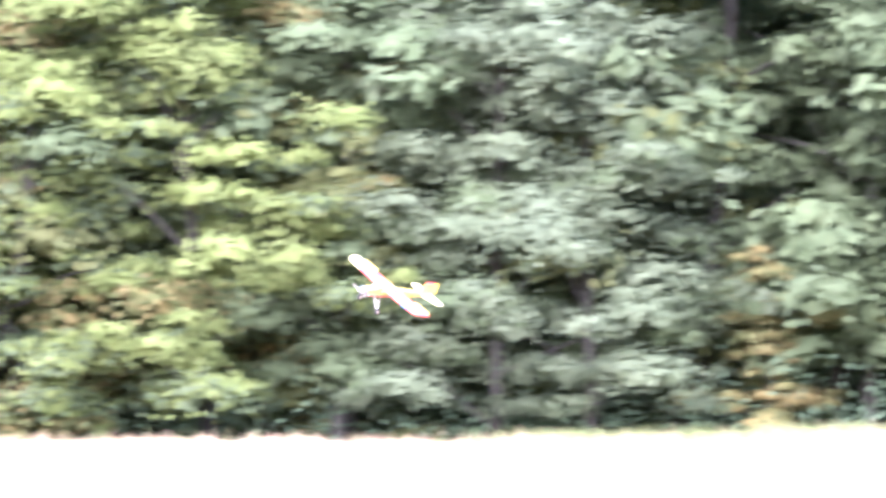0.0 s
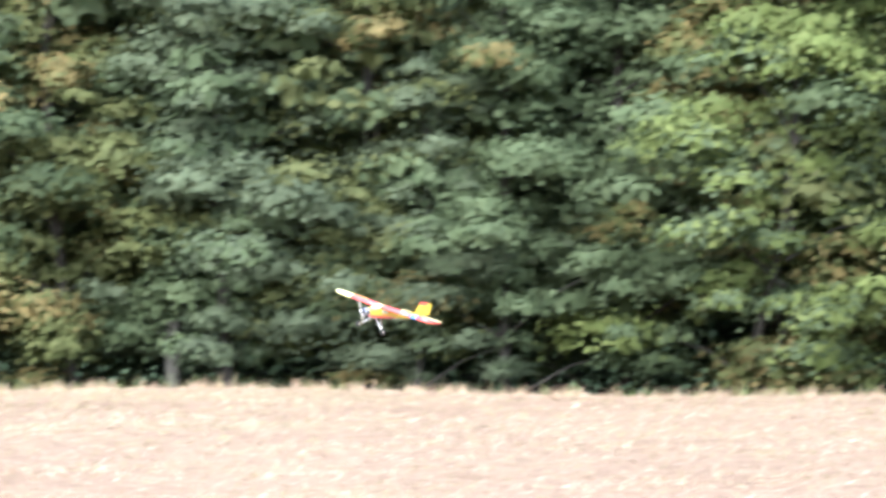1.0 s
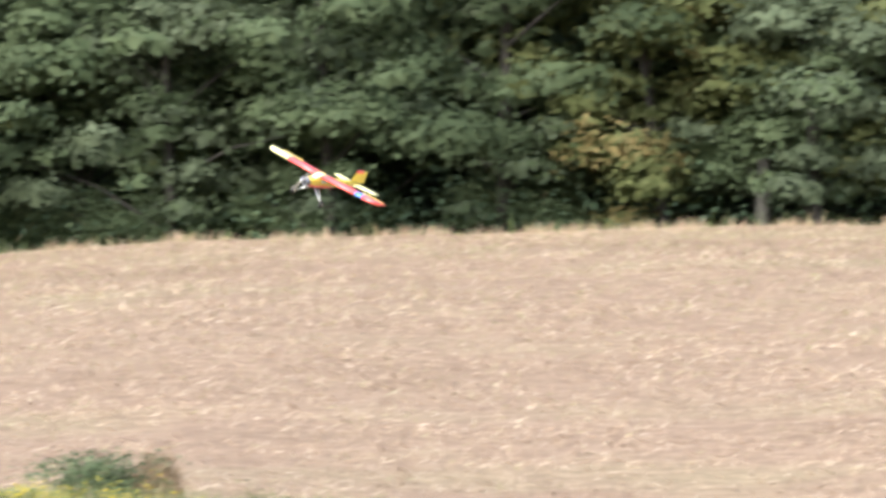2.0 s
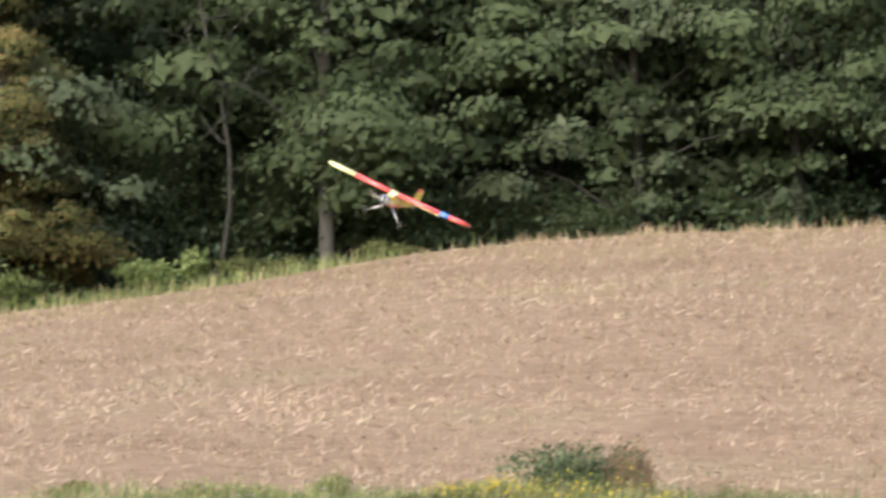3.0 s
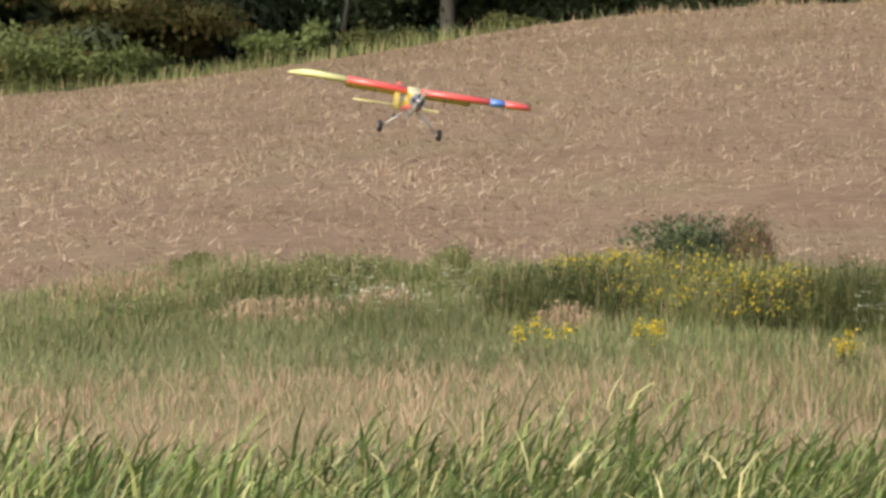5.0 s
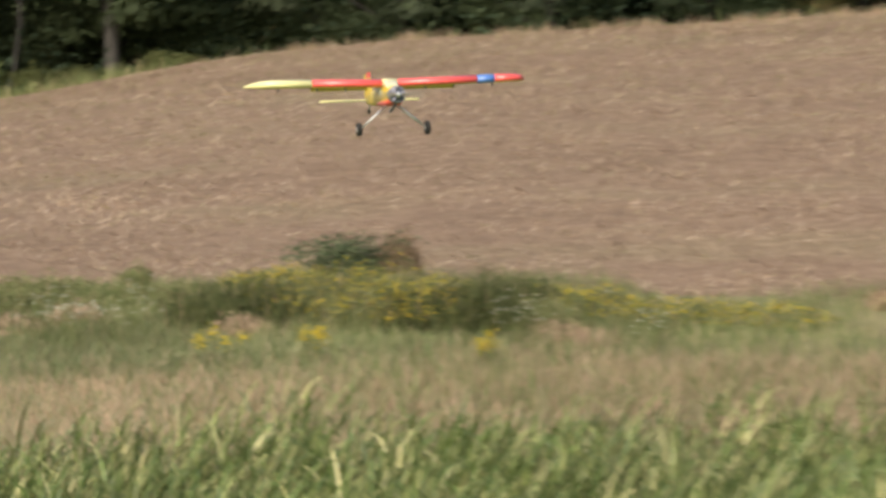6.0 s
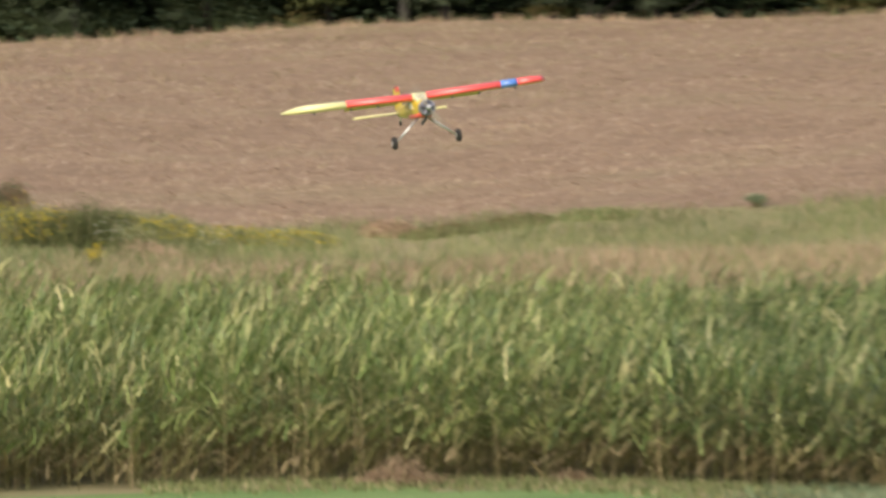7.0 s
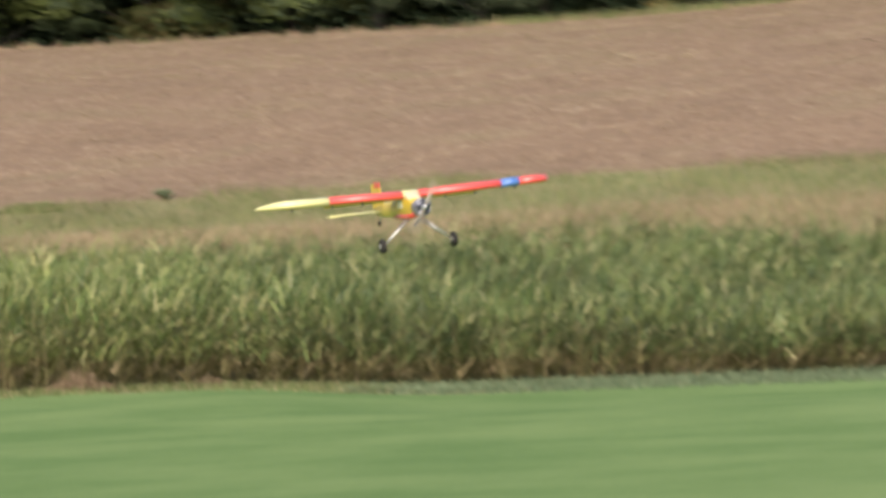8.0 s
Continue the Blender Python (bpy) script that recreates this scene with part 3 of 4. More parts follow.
def weeds():
    bush("grey_bush", "dark grey-green bush at the edge of the stubble", 1.75, 78.0, 2.2, 0.85, M_SAGEDEEP, seed=21, count=3200, leaf=0.06)
    bush("rusty_dock", "rust-brown dock gone to seed at the field edge", 2.35, 78.0, 0.85, 0.9, M_DEADWEED, M_DOCK, seed=22, count=1300, tufted=True)
    green, gold = "soft green weed tuft on the bank", "green thicket tipped with small yellow flowers"
    rows = [("dark_tuft", "dense dark green tuft on the bank", 3.45, 72.0, 1.5, 1.1, M_DEEPWEED, None), ("dark_tuft", "dense dark green tuft on the bank", 2.75, 72.2, 1.7, 0.9, M_DEEPWEED, M_GOLD), ("weed_tuft", green, 4.15, 72.6, 1.6, 0.6, M_WEED, None), ("goldenrod_thicket", gold, 2.35, 72.8, 2.3, 0.95, M_WEED, M_GOLD),
            ("goldenrod_thicket", gold, 1.4, 73.8, 2.4, 0.85, M_WEED, M_GOLD), ("goldenrod_thicket", gold, 0.8, 76.4, 1.7, 0.5, M_GREENGRASS, M_GOLD), ("dark_tuft", "dense dark green tuft on the bank", 0.35, 73.4, 2.1, 0.85, M_DEEPWEED, None),
            ("dark_tuft", "dense dark green tuft on the bank", 3.9, 74.6, 1.5, 0.75, M_DEEPWEED, None),
            ("weed_tuft", "pointed green weed at the edge of the stubble", -0.95, 77.6, 0.5, 0.55, M_WEED, None), ("weed_tuft", green, -2.2, 76.5, 2.2, 0.5, M_WEED, None),
            ("weed_tuft", green, -3.2, 75.7, 2.0, 0.5, M_WEED, None), ("weed_tuft", green, -4.2, 74.6, 1.8, 0.45, M_GREENGRASS, None), ("weed_tuft", green, -1.4, 76.2, 1.6, 0.4, M_GREENGRASS, None),
            ("weed_tuft", green, -0.4, 75.6, 1.6, 0.45, M_WEED, None), ("goldenrod_thicket", gold, 4.8, 74.8, 2.2, 0.5, M_WEED, M_GOLD), ("goldenrod_thicket", gold, 6.1, 74.6, 2.2, 0.45, M_GREENGRASS, M_GOLD),
            ("goldenrod_thicket", gold, 7.2, 74.6, 1.8, 0.4, M_GREENGRASS, M_GOLD), ("weed_tuft", "low dark weeds beside the stubble", 9.7, 76.8, 1.7, 0.24, M_WEED, M_DOCK),
            ("weed_tuft", "low dark weeds beside the stubble", 11.0, 77.2, 1.6, 0.26, M_WEED, M_DOCK), ("weed_tuft", "low dark weeds beside the stubble", 12.4, 77.4, 1.6, 0.25, M_GREENGRASS, None),
            ("dry_tuft", "tan tuft of dry grass among the weeds", -2.9, 73.6, 1.9, 0.36, M_DRYGRASS, None), ("dry_tuft", "tan tuft of dry grass among the weeds", -1.8, 74.2, 1.0, 0.42, M_DRYGRASS, M_WHITEFLOWER),
            ("dry_tuft", "tan tuft of dry grass among the weeds", 4.45, 71.6, 1.7, 0.4, M_DRYGRASS, None), ("dry_tuft", "tan tuft of dry grass at the field edge", -4.7, 77.2, 1.8, 0.4, M_DRYGRASS, None),
            ("weed_tuft", "small green weed standing in the stubble", -3.85, 79.3, 0.5, 0.22, M_GREENGRASS, M_DOCK), ("dry_tuft", "tan tuft of dry grass among the weeds", 0.35, 72.2, 0.9, 0.4, M_DRYGRASS, None),
            ("rusty_dock", "rust-brown weed at the edge of the stubble", 8.8, 77.2, 1.1, 0.42, M_DRYGRASS, M_DOCK)]
    for i, (name, label, az, d, w, h, mat, tips) in enumerate(rows):
        bush(name, label, az, d, w, h, mat, tips, seed=23 + i, count=int(1500 * w * (0.3 if name == "dry_tuft" else 1)), tufted=True)
    bush("grey_bush", "small grey-green bush standing in the stubble edge", 15.1, 78.2, 0.6, 0.4, M_SAGE, seed=61, count=500, leaf=0.05)
    for i, (az, d, k) in enumerate([(1.27, 69.1, 6), (3.5, 68.4, 5), (0.24, 68.6, 2), (-0.21, 69.0, 1), (-0.05, 69.4, 2)]):
        flower_clump(az, d, 50 + i, k)
    rng = np.random.default_rng(77)
    for i in range(14):
        umbel(rng.uniform(-2.4, -0.6), rng.uniform(71, 74.5), 80 + i)
    for i in range(12):
        umbel(rng.uniform(3.8, 6.0), rng.uniform(70, 72.5), 100 + i)


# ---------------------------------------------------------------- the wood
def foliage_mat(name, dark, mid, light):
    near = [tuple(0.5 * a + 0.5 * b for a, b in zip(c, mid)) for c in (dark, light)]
    # broad patches put the crowns' large-scale shading into the leaf colour
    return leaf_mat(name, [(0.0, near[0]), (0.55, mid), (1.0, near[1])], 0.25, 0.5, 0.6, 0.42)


M_OAK = foliage_mat("oak_leaf", (0.080, 0.105, 0.052), (0.110, 0.140, 0.070), (0.148, 0.176, 0.092))
M_VERGELEAF = foliage_mat("bush_leaf", (0.15, 0.19, 0.07), (0.21, 0.255, 0.1), (0.28, 0.32, 0.14))
# undergrowth tone, slightly lighter and bluer than the oak leaf
M_UNDERLEAF = foliage_mat("undergrowth_leaf", (0.078, 0.117, 0.069), (0.113, 0.159, 0.095), (0.155, 0.207, 0.124))
M_LIME = foliage_mat("yellow_green_leaf", (0.118, 0.152, 0.048), (0.172, 0.205, 0.068), (0.232, 0.255, 0.092))
M_GREY = foliage_mat("silvery_leaf", (0.088, 0.110, 0.063), (0.122, 0.146, 0.085), (0.172, 0.196, 0.118))
M_RUST = foliage_mat("turning_leaf", (0.15, 0.135, 0.055), (0.22, 0.18, 0.074), (0.31, 0.225, 0.095))
M_OLIVE = foliage_mat("olive_leaf", (0.092, 0.109, 0.041), (0.132, 0.144, 0.055), (0.184, 0.184, 0.076))


def tree(label, mat, high, wide, low, seed, count, mat2=None, share=0.0, girth=0.008, bark=None, leaf=0.21):
    """A broadleaved tree: tapered trunk, limbs, and a crown of leafy clumps with gaps."""
    rng = np.random.default_rng(seed)
    root = new("tree")
    tagged(root, label, "tree", "trees of the wood")
    bend = rng.normal(0, 0.45, 2)
    zs = np.linspace(-0.4, high * 0.9, 9)
    f = np.clip(zs / high, 0, 1)
    line = np.stack([bend[0] * np.sin(f * 3) * 1.6, bend[1] * np.sin(f * 2.3) * 1.6, zs], 1)
    trunk = tube(line, girth * high * (1 - f) ** 0.9 + 0.02, 9)
    cent, size, limbs = [], [], []
    lobes = int(7 + high * 0.75)
    for i in range(lobes):
        fz = low + (0.97 - low) * (i + rng.uniform(0, 1)) / lobes
        g = (fz - low) / (1 - low)
        prof = (0.45 + 0.85 * np.sin(np.pi * min(1, 0.18 + 0.8 * g)) ** 0.8) * (1 - 0.35 * g)
        r = wide * 0.5 * prof * rng.uniform(0.18, 1.0)
        ang = i * 2.4 + rng.uniform(-0.5, 0.5)
        k = np.interp(fz * high, zs, np.arange(9))
        at = np.array([np.interp(k, np.arange(9), line[:, c]) for c in range(3)])
        tip = at + np.array([np.cos(ang) * r, np.sin(ang) * r, rng.uniform(-0.3, 0.5)])
        st = at - np.array([0, 0, 0.12 * high * rng.uniform(0.4, 1)])
        st[2] = max(st[2], 0.3)
        limbs.append(tube([st, st * 0.45 + tip * 0.55 + np.array([0, 0, 0.25]), tip], [0.004 * high * (1 - fz) + 0.02, 0.03, 0.01], 5))
        cent.append(at + rng.normal(0, 0.55, 3))
        size.append(rng.uniform(0.7, 1.1))
        # each limb carries a spray of clumps, smaller and lower towards its end
        for j in range(5):
            off = rng.normal(0, 1, 3) * np.array([0.16, 0.16, 0.11]) * wide
            off[2] -= 0.25 * np.hypot(off[0], off[1])
            cent.append(tip + off)
            size.append(rng.uniform(0.4, 1.15) * (0.8 + 0.06 * wide) * (1 if j else 1.5))
    total = len(cent)
    lv, lq, _ = joined([trunk, *limbs])
    part("trunk", quads_mesh("trunk", lv, lq, [bark or M_BARK], smooth=True), root)
    cent, size = np.array(cent), np.array(size)
    pick = rng.choice(total, count, p=size ** 2 / (size ** 2).sum())
    dirs = rng.normal(size=(count, 3))
    dirs /= np.linalg.norm(dirs, axis=1)[:, None]
    dirs[:, 2] = np.where(dirs[:, 2] < -0.35, -0.6 * dirs[:, 2], dirs[:, 2])
    rad = size[pick] * rng.uniform(0.45, 1.0, count) ** 0.5 * (1 + 0.16 * rng.normal(0, 1, count))
    pos = cent[pick] + dirs * rad[:, None] * np.array([1.15, 1.15, 0.62])
    pos[:, 2] -= 0.22 * rad * rng.uniform(0, 1, count)
    pos[:, 2] = np.maximum(pos[:, 2], 0.15)
    v, q = leaves(rng, pos, leaf, leaf * 0.66, 0.4, 0.5, dirs)
    # broad sprays close below the outer leaves shut the clumps
    fill = count // 3
    inner = rng.choice(total, fill, p=size ** 2 / (size ** 2).sum())
    out = rng.normal(size=(fill, 3))
    out /= np.linalg.norm(out, axis=1)[:, None]
    out[:, 2] = np.where(out[:, 2] < -0.5, -0.6 * out[:, 2], out[:, 2])
    deep = cent[inner] + out * (size[inner] * rng.uniform(0.3, 0.72, fill))[:, None] * np.array([1.15, 1.15, 0.62])
    deep[:, 2] = np.maximum(deep[:, 2], 0.4)
    v2, q2 = leaves(rng, deep, leaf * 2.0, leaf * 1.3, 0.3, 0.3, out)
    v, q = np.concatenate([v, v2]), np.concatenate([q, q2 + len(v)])
    pick = np.concatenate([pick, inner])
    every, heading = np.concatenate([pos, deep]), np.concatenate([dirs, out])
    soft_n = heading * 0.55 + (every - np.array([0, 0, high * 0.45])) / wide * np.array([0.9, 0.9, 0.2]) + rng.normal(0, 0.1, (len(every), 3)) + np.array([0, 0, 0.15])
    soft_n /= np.linalg.norm(soft_n, axis=1)[:, None]
    soft_n = np.repeat(soft_n, 4, axis=0)
    mats, idx = [mat], None
    if mat2 is not None:
        mats = [mat, mat2]
        tint = rng.uniform(0, 1, total) < share
        idx = (tint[pick] & (rng.uniform(0, 1, len(pick)) < 0.6)).astype(int)
    crown = quads_mesh("crown", v, q, mats, idx, True)
    crown.normals_split_custom_set_from_vertices(soft_n.tolist())
    part("crown", crown, root)
    return root


def dead_tree(az, d):
    """A bare grey snag with forked, upswept limbs."""
    rng = np.random.default_rng(314)
    root = new("dead_tree")
    root.location = on_land(az, d)
    tagged(root, "bare grey dead tree with forked limbs at the wood's edge", "tree")
    zs = np.linspace(-0.3, 9.5, 8)
    line = np.stack([0.5 * np.sin(zs * 0.5), 0.3 * np.sin(zs * 0.7 + 1), zs], 1)
    part("trunk", quads_mesh("trunk", *tube(line, np.linspace(0.075, 0.02, 8), 8), [M_GREYBARK], smooth=True), root)
    for i in range(9):
        z = 3.4 + 0.62 * i
        at = np.array([0.5 * math.sin(z * 0.5), 0.3 * math.sin(z * 0.7 + 1), z])
        ang, reach = i * 2.3 + rng.uniform(-0.4, 0.4), rng.uniform(0.9, 2.0)
        way = np.array([math.cos(ang), math.sin(ang), 0.0])
        tip = at + way * reach + np.array([0, 0, rng.uniform(0.5, 1.3)])
        mid = at + way * reach * 0.5 + np.array([rng.normal(0, 0.12), 0, 0.15])
        chunks = [tube([at, mid, tip], [0.045, 0.032, 0.012], 6)]
        for k in range(4):
            a = mid + (tip - mid) * k / 4
            b = a + rng.normal(0, 0.32, 3) + way * 0.3 + np.array([0, 0, 0.2])
            chunks.append(tube([a, (a + b) / 2 + rng.normal(0, 0.05, 3), b], [0.02, 0.014, 0.007], 5))
        v, q, _ = joined(chunks)
        part("limb", quads_mesh("limb", v, q, [M_GREYBARK], smooth=True), root)


def wood():
    kinds = [
        tree("dark green oak at the edge of the wood", M_OAK, 17, 7.5, 0.1, 1, 14000),
        tree("full dark green broadleaved tree in the wood", M_OAK, 19, 7.0, 0.1, 2, 14000, M_GREY, 0.2),
        tree("yellow-green broadleaved tree in sunlight", M_LIME, 16, 6.5, 0.09, 3, 14000, M_OAK, 0.25),
        tree("silvery grey-green tree with drooping sprays", M_GREY, 17, 7.0, 0.09, 4, 14000, M_OAK, 0.15),
        tree("olive green tree with leaves turning brown", M_OLIVE, 18, 6.0, 0.09, 5, 14000, M_RUST, 0.25),
        tree("tree with leaves turning rust and yellow", M_RUST, 13, 5.5, 0.04, 6, 14000, M_OLIVE, 0.7),
        tree("tall tree with bare grey trunk and high crown", M_OAK, 17, 6.0, 0.11, 7, 15500, girth=0.011, bark=M_GREYBARK),
        tree("dark green tree standing deeper in the wood", M_OAK, 18, 7.5, 0.1, 8, 5500, M_GREY, 0.2, leaf=0.32),
        tree("olive green tree standing deeper in the wood", M_OLIVE, 18, 7.0, 0.1, 9, 5500, M_OAK, 0.4, leaf=0.32),
    ]
    rng = np.random.default_rng(99)
    plan = []
    # the edge of the wood, tree by tree: kind, bearing, distance, size
    plan += [(5, -4.95, 123.8, 0.9), (5, -6.4, 124.5, 0.8), (0, -3.0, 134.0, 1.0), (6, -0.98, 125.5, 1.0), (3, -4.75, 125.6, 0.95), (5, -4.25, 122.6, 0.46), (5, -4.85, 122.3, 0.55), (6, 9.25, 126.5, 0.95), (6, 19.8, 127.5, 1.0), (1, 0.2, 127.5, 1.05), (0, 1.5, 128.0, 1.0), (3, 2.6, 126.0, 0.9), (0, 4.4, 125.5, 0.95), (1, 6.3, 126.5, 1.0),
             (4, 8.2, 126.0, 0.9), (3, 9.9, 125.0, 0.85), (4, 11.4, 126.5, 1.05), (0, 13.0, 125.0, 0.9), (3, 12.0, 124.5, 0.55), (2, 15.6, 125.5, 0.95), (5, 16.4, 126.5, 1.05), (2, 18.4, 126.0, 1.0), (0, 14.4, 127.5, 1.0),
             (3, 21.6, 126.0, 0.95), (4, 20.0, 128.0, 0.95), (3, 22.7, 125.5, 0.9), (5, 24.5, 127.5, 0.42), (6, 25.8, 131.0, 1.0), (1, 27.6, 127.0, 0.9), (7, 28.6, 126.0, 1.0), (8, 30.2, 126.0, 1.0), (7, 32.2, 126.0, 1.0), (7, 34.0, 126.5, 1.0), (0, -7.0, 125.0, 1.0)]
    for i, az in enumerate(np.arange(-7.5, 35.5, 1.75)):
        back = 9 if -4.2 < az < -1.6 else 0     # a dark hollow in the edge of the wood
        plan.append(([7, 7, 8, 7, 7, 8][i % 6], az + rng.uniform(-0.5, 0.5), 129.6 + back + rng.uniform(-1, 1.5), rng.uniform(0.95, 1.2)))
    used = set()
    for k, az, d, s in plan:
        src = kinds[k]
        p = on_land(az, d)
        m = Matrix.Translation(p) @ Matrix.Rotation((az * 37.7 + k) % 6.28, 4, "Z")
        if k not in used:
            used.add(k)
            src.matrix_basis = m
            src.scale = (s, s, s)
        else:
            made = copy_thing(src, m)
            made.scale = (s, s, s)
    dead_tree(-2.3, 126.0)
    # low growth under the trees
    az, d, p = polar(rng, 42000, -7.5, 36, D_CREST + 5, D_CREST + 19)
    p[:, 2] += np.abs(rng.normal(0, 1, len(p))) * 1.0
    stuff("undergrowth", [leaves(rng, p, 0.22, 0.12, 0.4)], [M_UNDERLEAF], "dark undergrowth at the foot of the wood", "undergrowth")
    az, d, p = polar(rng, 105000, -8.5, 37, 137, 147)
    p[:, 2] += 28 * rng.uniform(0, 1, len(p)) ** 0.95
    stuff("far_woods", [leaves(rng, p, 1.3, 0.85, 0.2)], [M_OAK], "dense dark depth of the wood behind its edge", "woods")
    rows = [("rounded sunlit green bush at the corner of the field", -5.5, 121.4, 4.2, 1.8, M_VERGELEAF, 3600), ("low spreading green bush at the corner of the field", -4.6, 121.2, 2.6, 0.9, M_VERGELEAF, 2000),
            ("low pale green bush on the verge before the wood", -3.0, 121.8, 1.5, 1.0, M_VERGELEAF, 1300), ("small pointed pale bush on the verge before the wood", -2.5, 122.0, 0.8, 1.1, M_VERGELEAF, 800),
            ("low tan-green bush on the verge before the wood", -1.75, 122.2, 2.0, 0.8, M_OLIVE, 1500), ("low tan-green bush on the verge before the wood", -0.3, 122.6, 2.0, 0.7, M_OLIVE, 1500)]
    shade = "dense dark shrub in the shade of the wood"
    rows += [(shade, -2.9, 129.0, 4.6, 4.2, M_OAK, 6000), (shade, -1.9, 129.0, 4.2, 3.4, M_OAK, 5500), (shade, 0.4, 127.0, 4.0, 2.2, M_OAK, 4200),
             (shade, 2.2, 127.0, 4.4, 2.1, M_OAK, 4200), (shade, 4.2, 127.0, 4.2, 2.0, M_OAK, 4200), (shade, 6.6, 127.2, 4.6, 2.2, M_OAK, 4200)]
    for i, (label, az, d, w, h, mat, count) in enumerate(rows):
        bush("verge_bush", label, az, d, w, h, mat, seed=41 + i, count=count, leaf=0.13)


# ---------------------------------------------------------------- the model aeroplane
P_RED = paint_mat("red_film", (0.87, 0.1, 0.085))
P_YELLOW = paint_mat("yellow_film", (0.82, 0.56, 0.045))
P_PALE = paint_mat("pale_yellow_film", (0.88, 0.8, 0.36))
P_BLUE = paint_mat("blue_film", (0.1, 0.23, 0.62))
P_CREAM = paint_mat("cream_film", (0.72, 0.66, 0.42))
P_GREY = paint_mat("engine_metal", (0.16, 0.16, 0.2), 0.4, 0.4, 0.6, 30)
P_COWL = paint_mat("cowling_metal", (0.33, 0.32, 0.36), 0.4, 0.25, 0.5, 20)
P_ALU = paint_mat("bare_aluminium", (0.7, 0.68, 0.66), 0.4, 0.1, 0.8)
P_RUBBER = paint_mat("black_rubber", (0.025, 0.022, 0.02), 0.8, 0.3)
P_WOOD = paint_mat("propeller_wood", (0.3, 0.26, 0.21), 0.4, 0.3)
M_GLASS, gn, gl, gb = material("cabin_glass")
gb.inputs["Base Color"].default_value = (0.75, 0.8, 0.8, 1)
gb.inputs["Roughness"].default_value = 0.08
gb.inputs["IOR"].default_value = 1.3


def bm_mesh(name, bm, mats, smooth=False):
    me = bpy.data.meshes.new(name)
    bmesh.ops.recalc_face_normals(bm, faces=bm.faces)
    bm.to_mesh(me)
    bm.free()
    for m in mats:
        me.materials.append(m)
    for p in me.polygons:
        p.use_smooth = smooth
    return me


def loft(rings, closed_ends=True):
    """Skin over rings of equal count."""
    bm = bmesh.new()
    vs = [[bm.verts.new(p) for p in r] for r in rings]
    n = len(vs[0])
    for a, b in zip(vs, vs[1:]):
        for i in range(n):
            bm.faces.new((a[i], a[(i + 1) % n], b[(i + 1) % n], b[i]))
    if closed_ends:
        bm.faces.new(vs[0])
        bm.faces.new(vs[-1][::-1])
    return bm


def box(size, at, bevel=0.004):
    bm = bmesh.new()
    bmesh.ops.create_cube(bm, size=1, matrix=Matrix.Translation(at) @ Matrix.Diagonal((*size, 1)))
    bmesh.ops.bevel(bm, geom=bm.edges[:], offset=bevel, segments=1, affect="EDGES")
    return bm


def lathe(profile, sides=24, axis="Y"):
    """A turned part: (along, radius) pairs about an axis."""
    rings = []
    for s, r in profile:
        ring = []
        for k in range(sides):
            a = 2 * math.pi * k / sides
            c, d = r * math.cos(a), r * math.sin(a)
            ring.append((c, s, d) if axis == "Y" else (s, c, d))
        rings.append(ring)
    return loft(rings)


def rod(a, b, r0, r1, sides=8, flat=1.0):
    a, b = Vector(a), Vector(b)
    d = (b - a).normalized()
    u = d.cross(Vector((0, 1, 0))).normalized()
    w = d.cross(u)
    rings = [[p + (u * math.cos(t) + w * math.sin(t) * flat) * r for t in [2 * math.pi * k / sides for k in range(sides)]] for p, r in ((a, r0), (b, r1))]
    return loft(rings)


CHORD = [(-0.235, 0.0), (-0.12, 0.024), (0.0, 0.044), (0.06, 0.047), (0.10, 0.037), (0.120, 0.012), (0.108, -0.012), (0.03, -0.02), (-0.12, -0.012), (-0.235, -0.004)]


def wing_ring(x, scale=1.0, sweep=0.0, lift=0.0):
    return [(x, y * scale + sweep, z * scale + lift + abs(x) * 0.018) for y, z in CHORD]


def wing_panel(name, stations, top, under, root, label):
    bm = loft([wing_ring(*s) for s in stations])
    bm.faces.ensure_lookup_table()
    bmesh.ops.recalc_face_normals(bm, faces=bm.faces)
    for f in bm.faces:
        f.smooth = abs(f.normal.x) < 0.8
        f.material_index = 1 if f.normal.z < -0.7 else 0
    me = bpy.data.meshes.new(name)
    bm.to_mesh(me)
    bm.free()
    me.materials.append(top)
    me.materials.append(under)
    return part(name, me, root, label)


def body_ring(y, hw, zt, zb, k=0.6):
    zm, hh = (zt + zb) / 2, (zt - zb) / 2
    ring = []
    for i in range(16):
        a = 2 * math.pi * i / 16
        c, s = math.cos(a), math.sin(a)
        ring.append((hw * math.copysign(abs(c) ** k, c), y, zm + hh * math.copysign(abs(s) ** k, s)))
    return ring


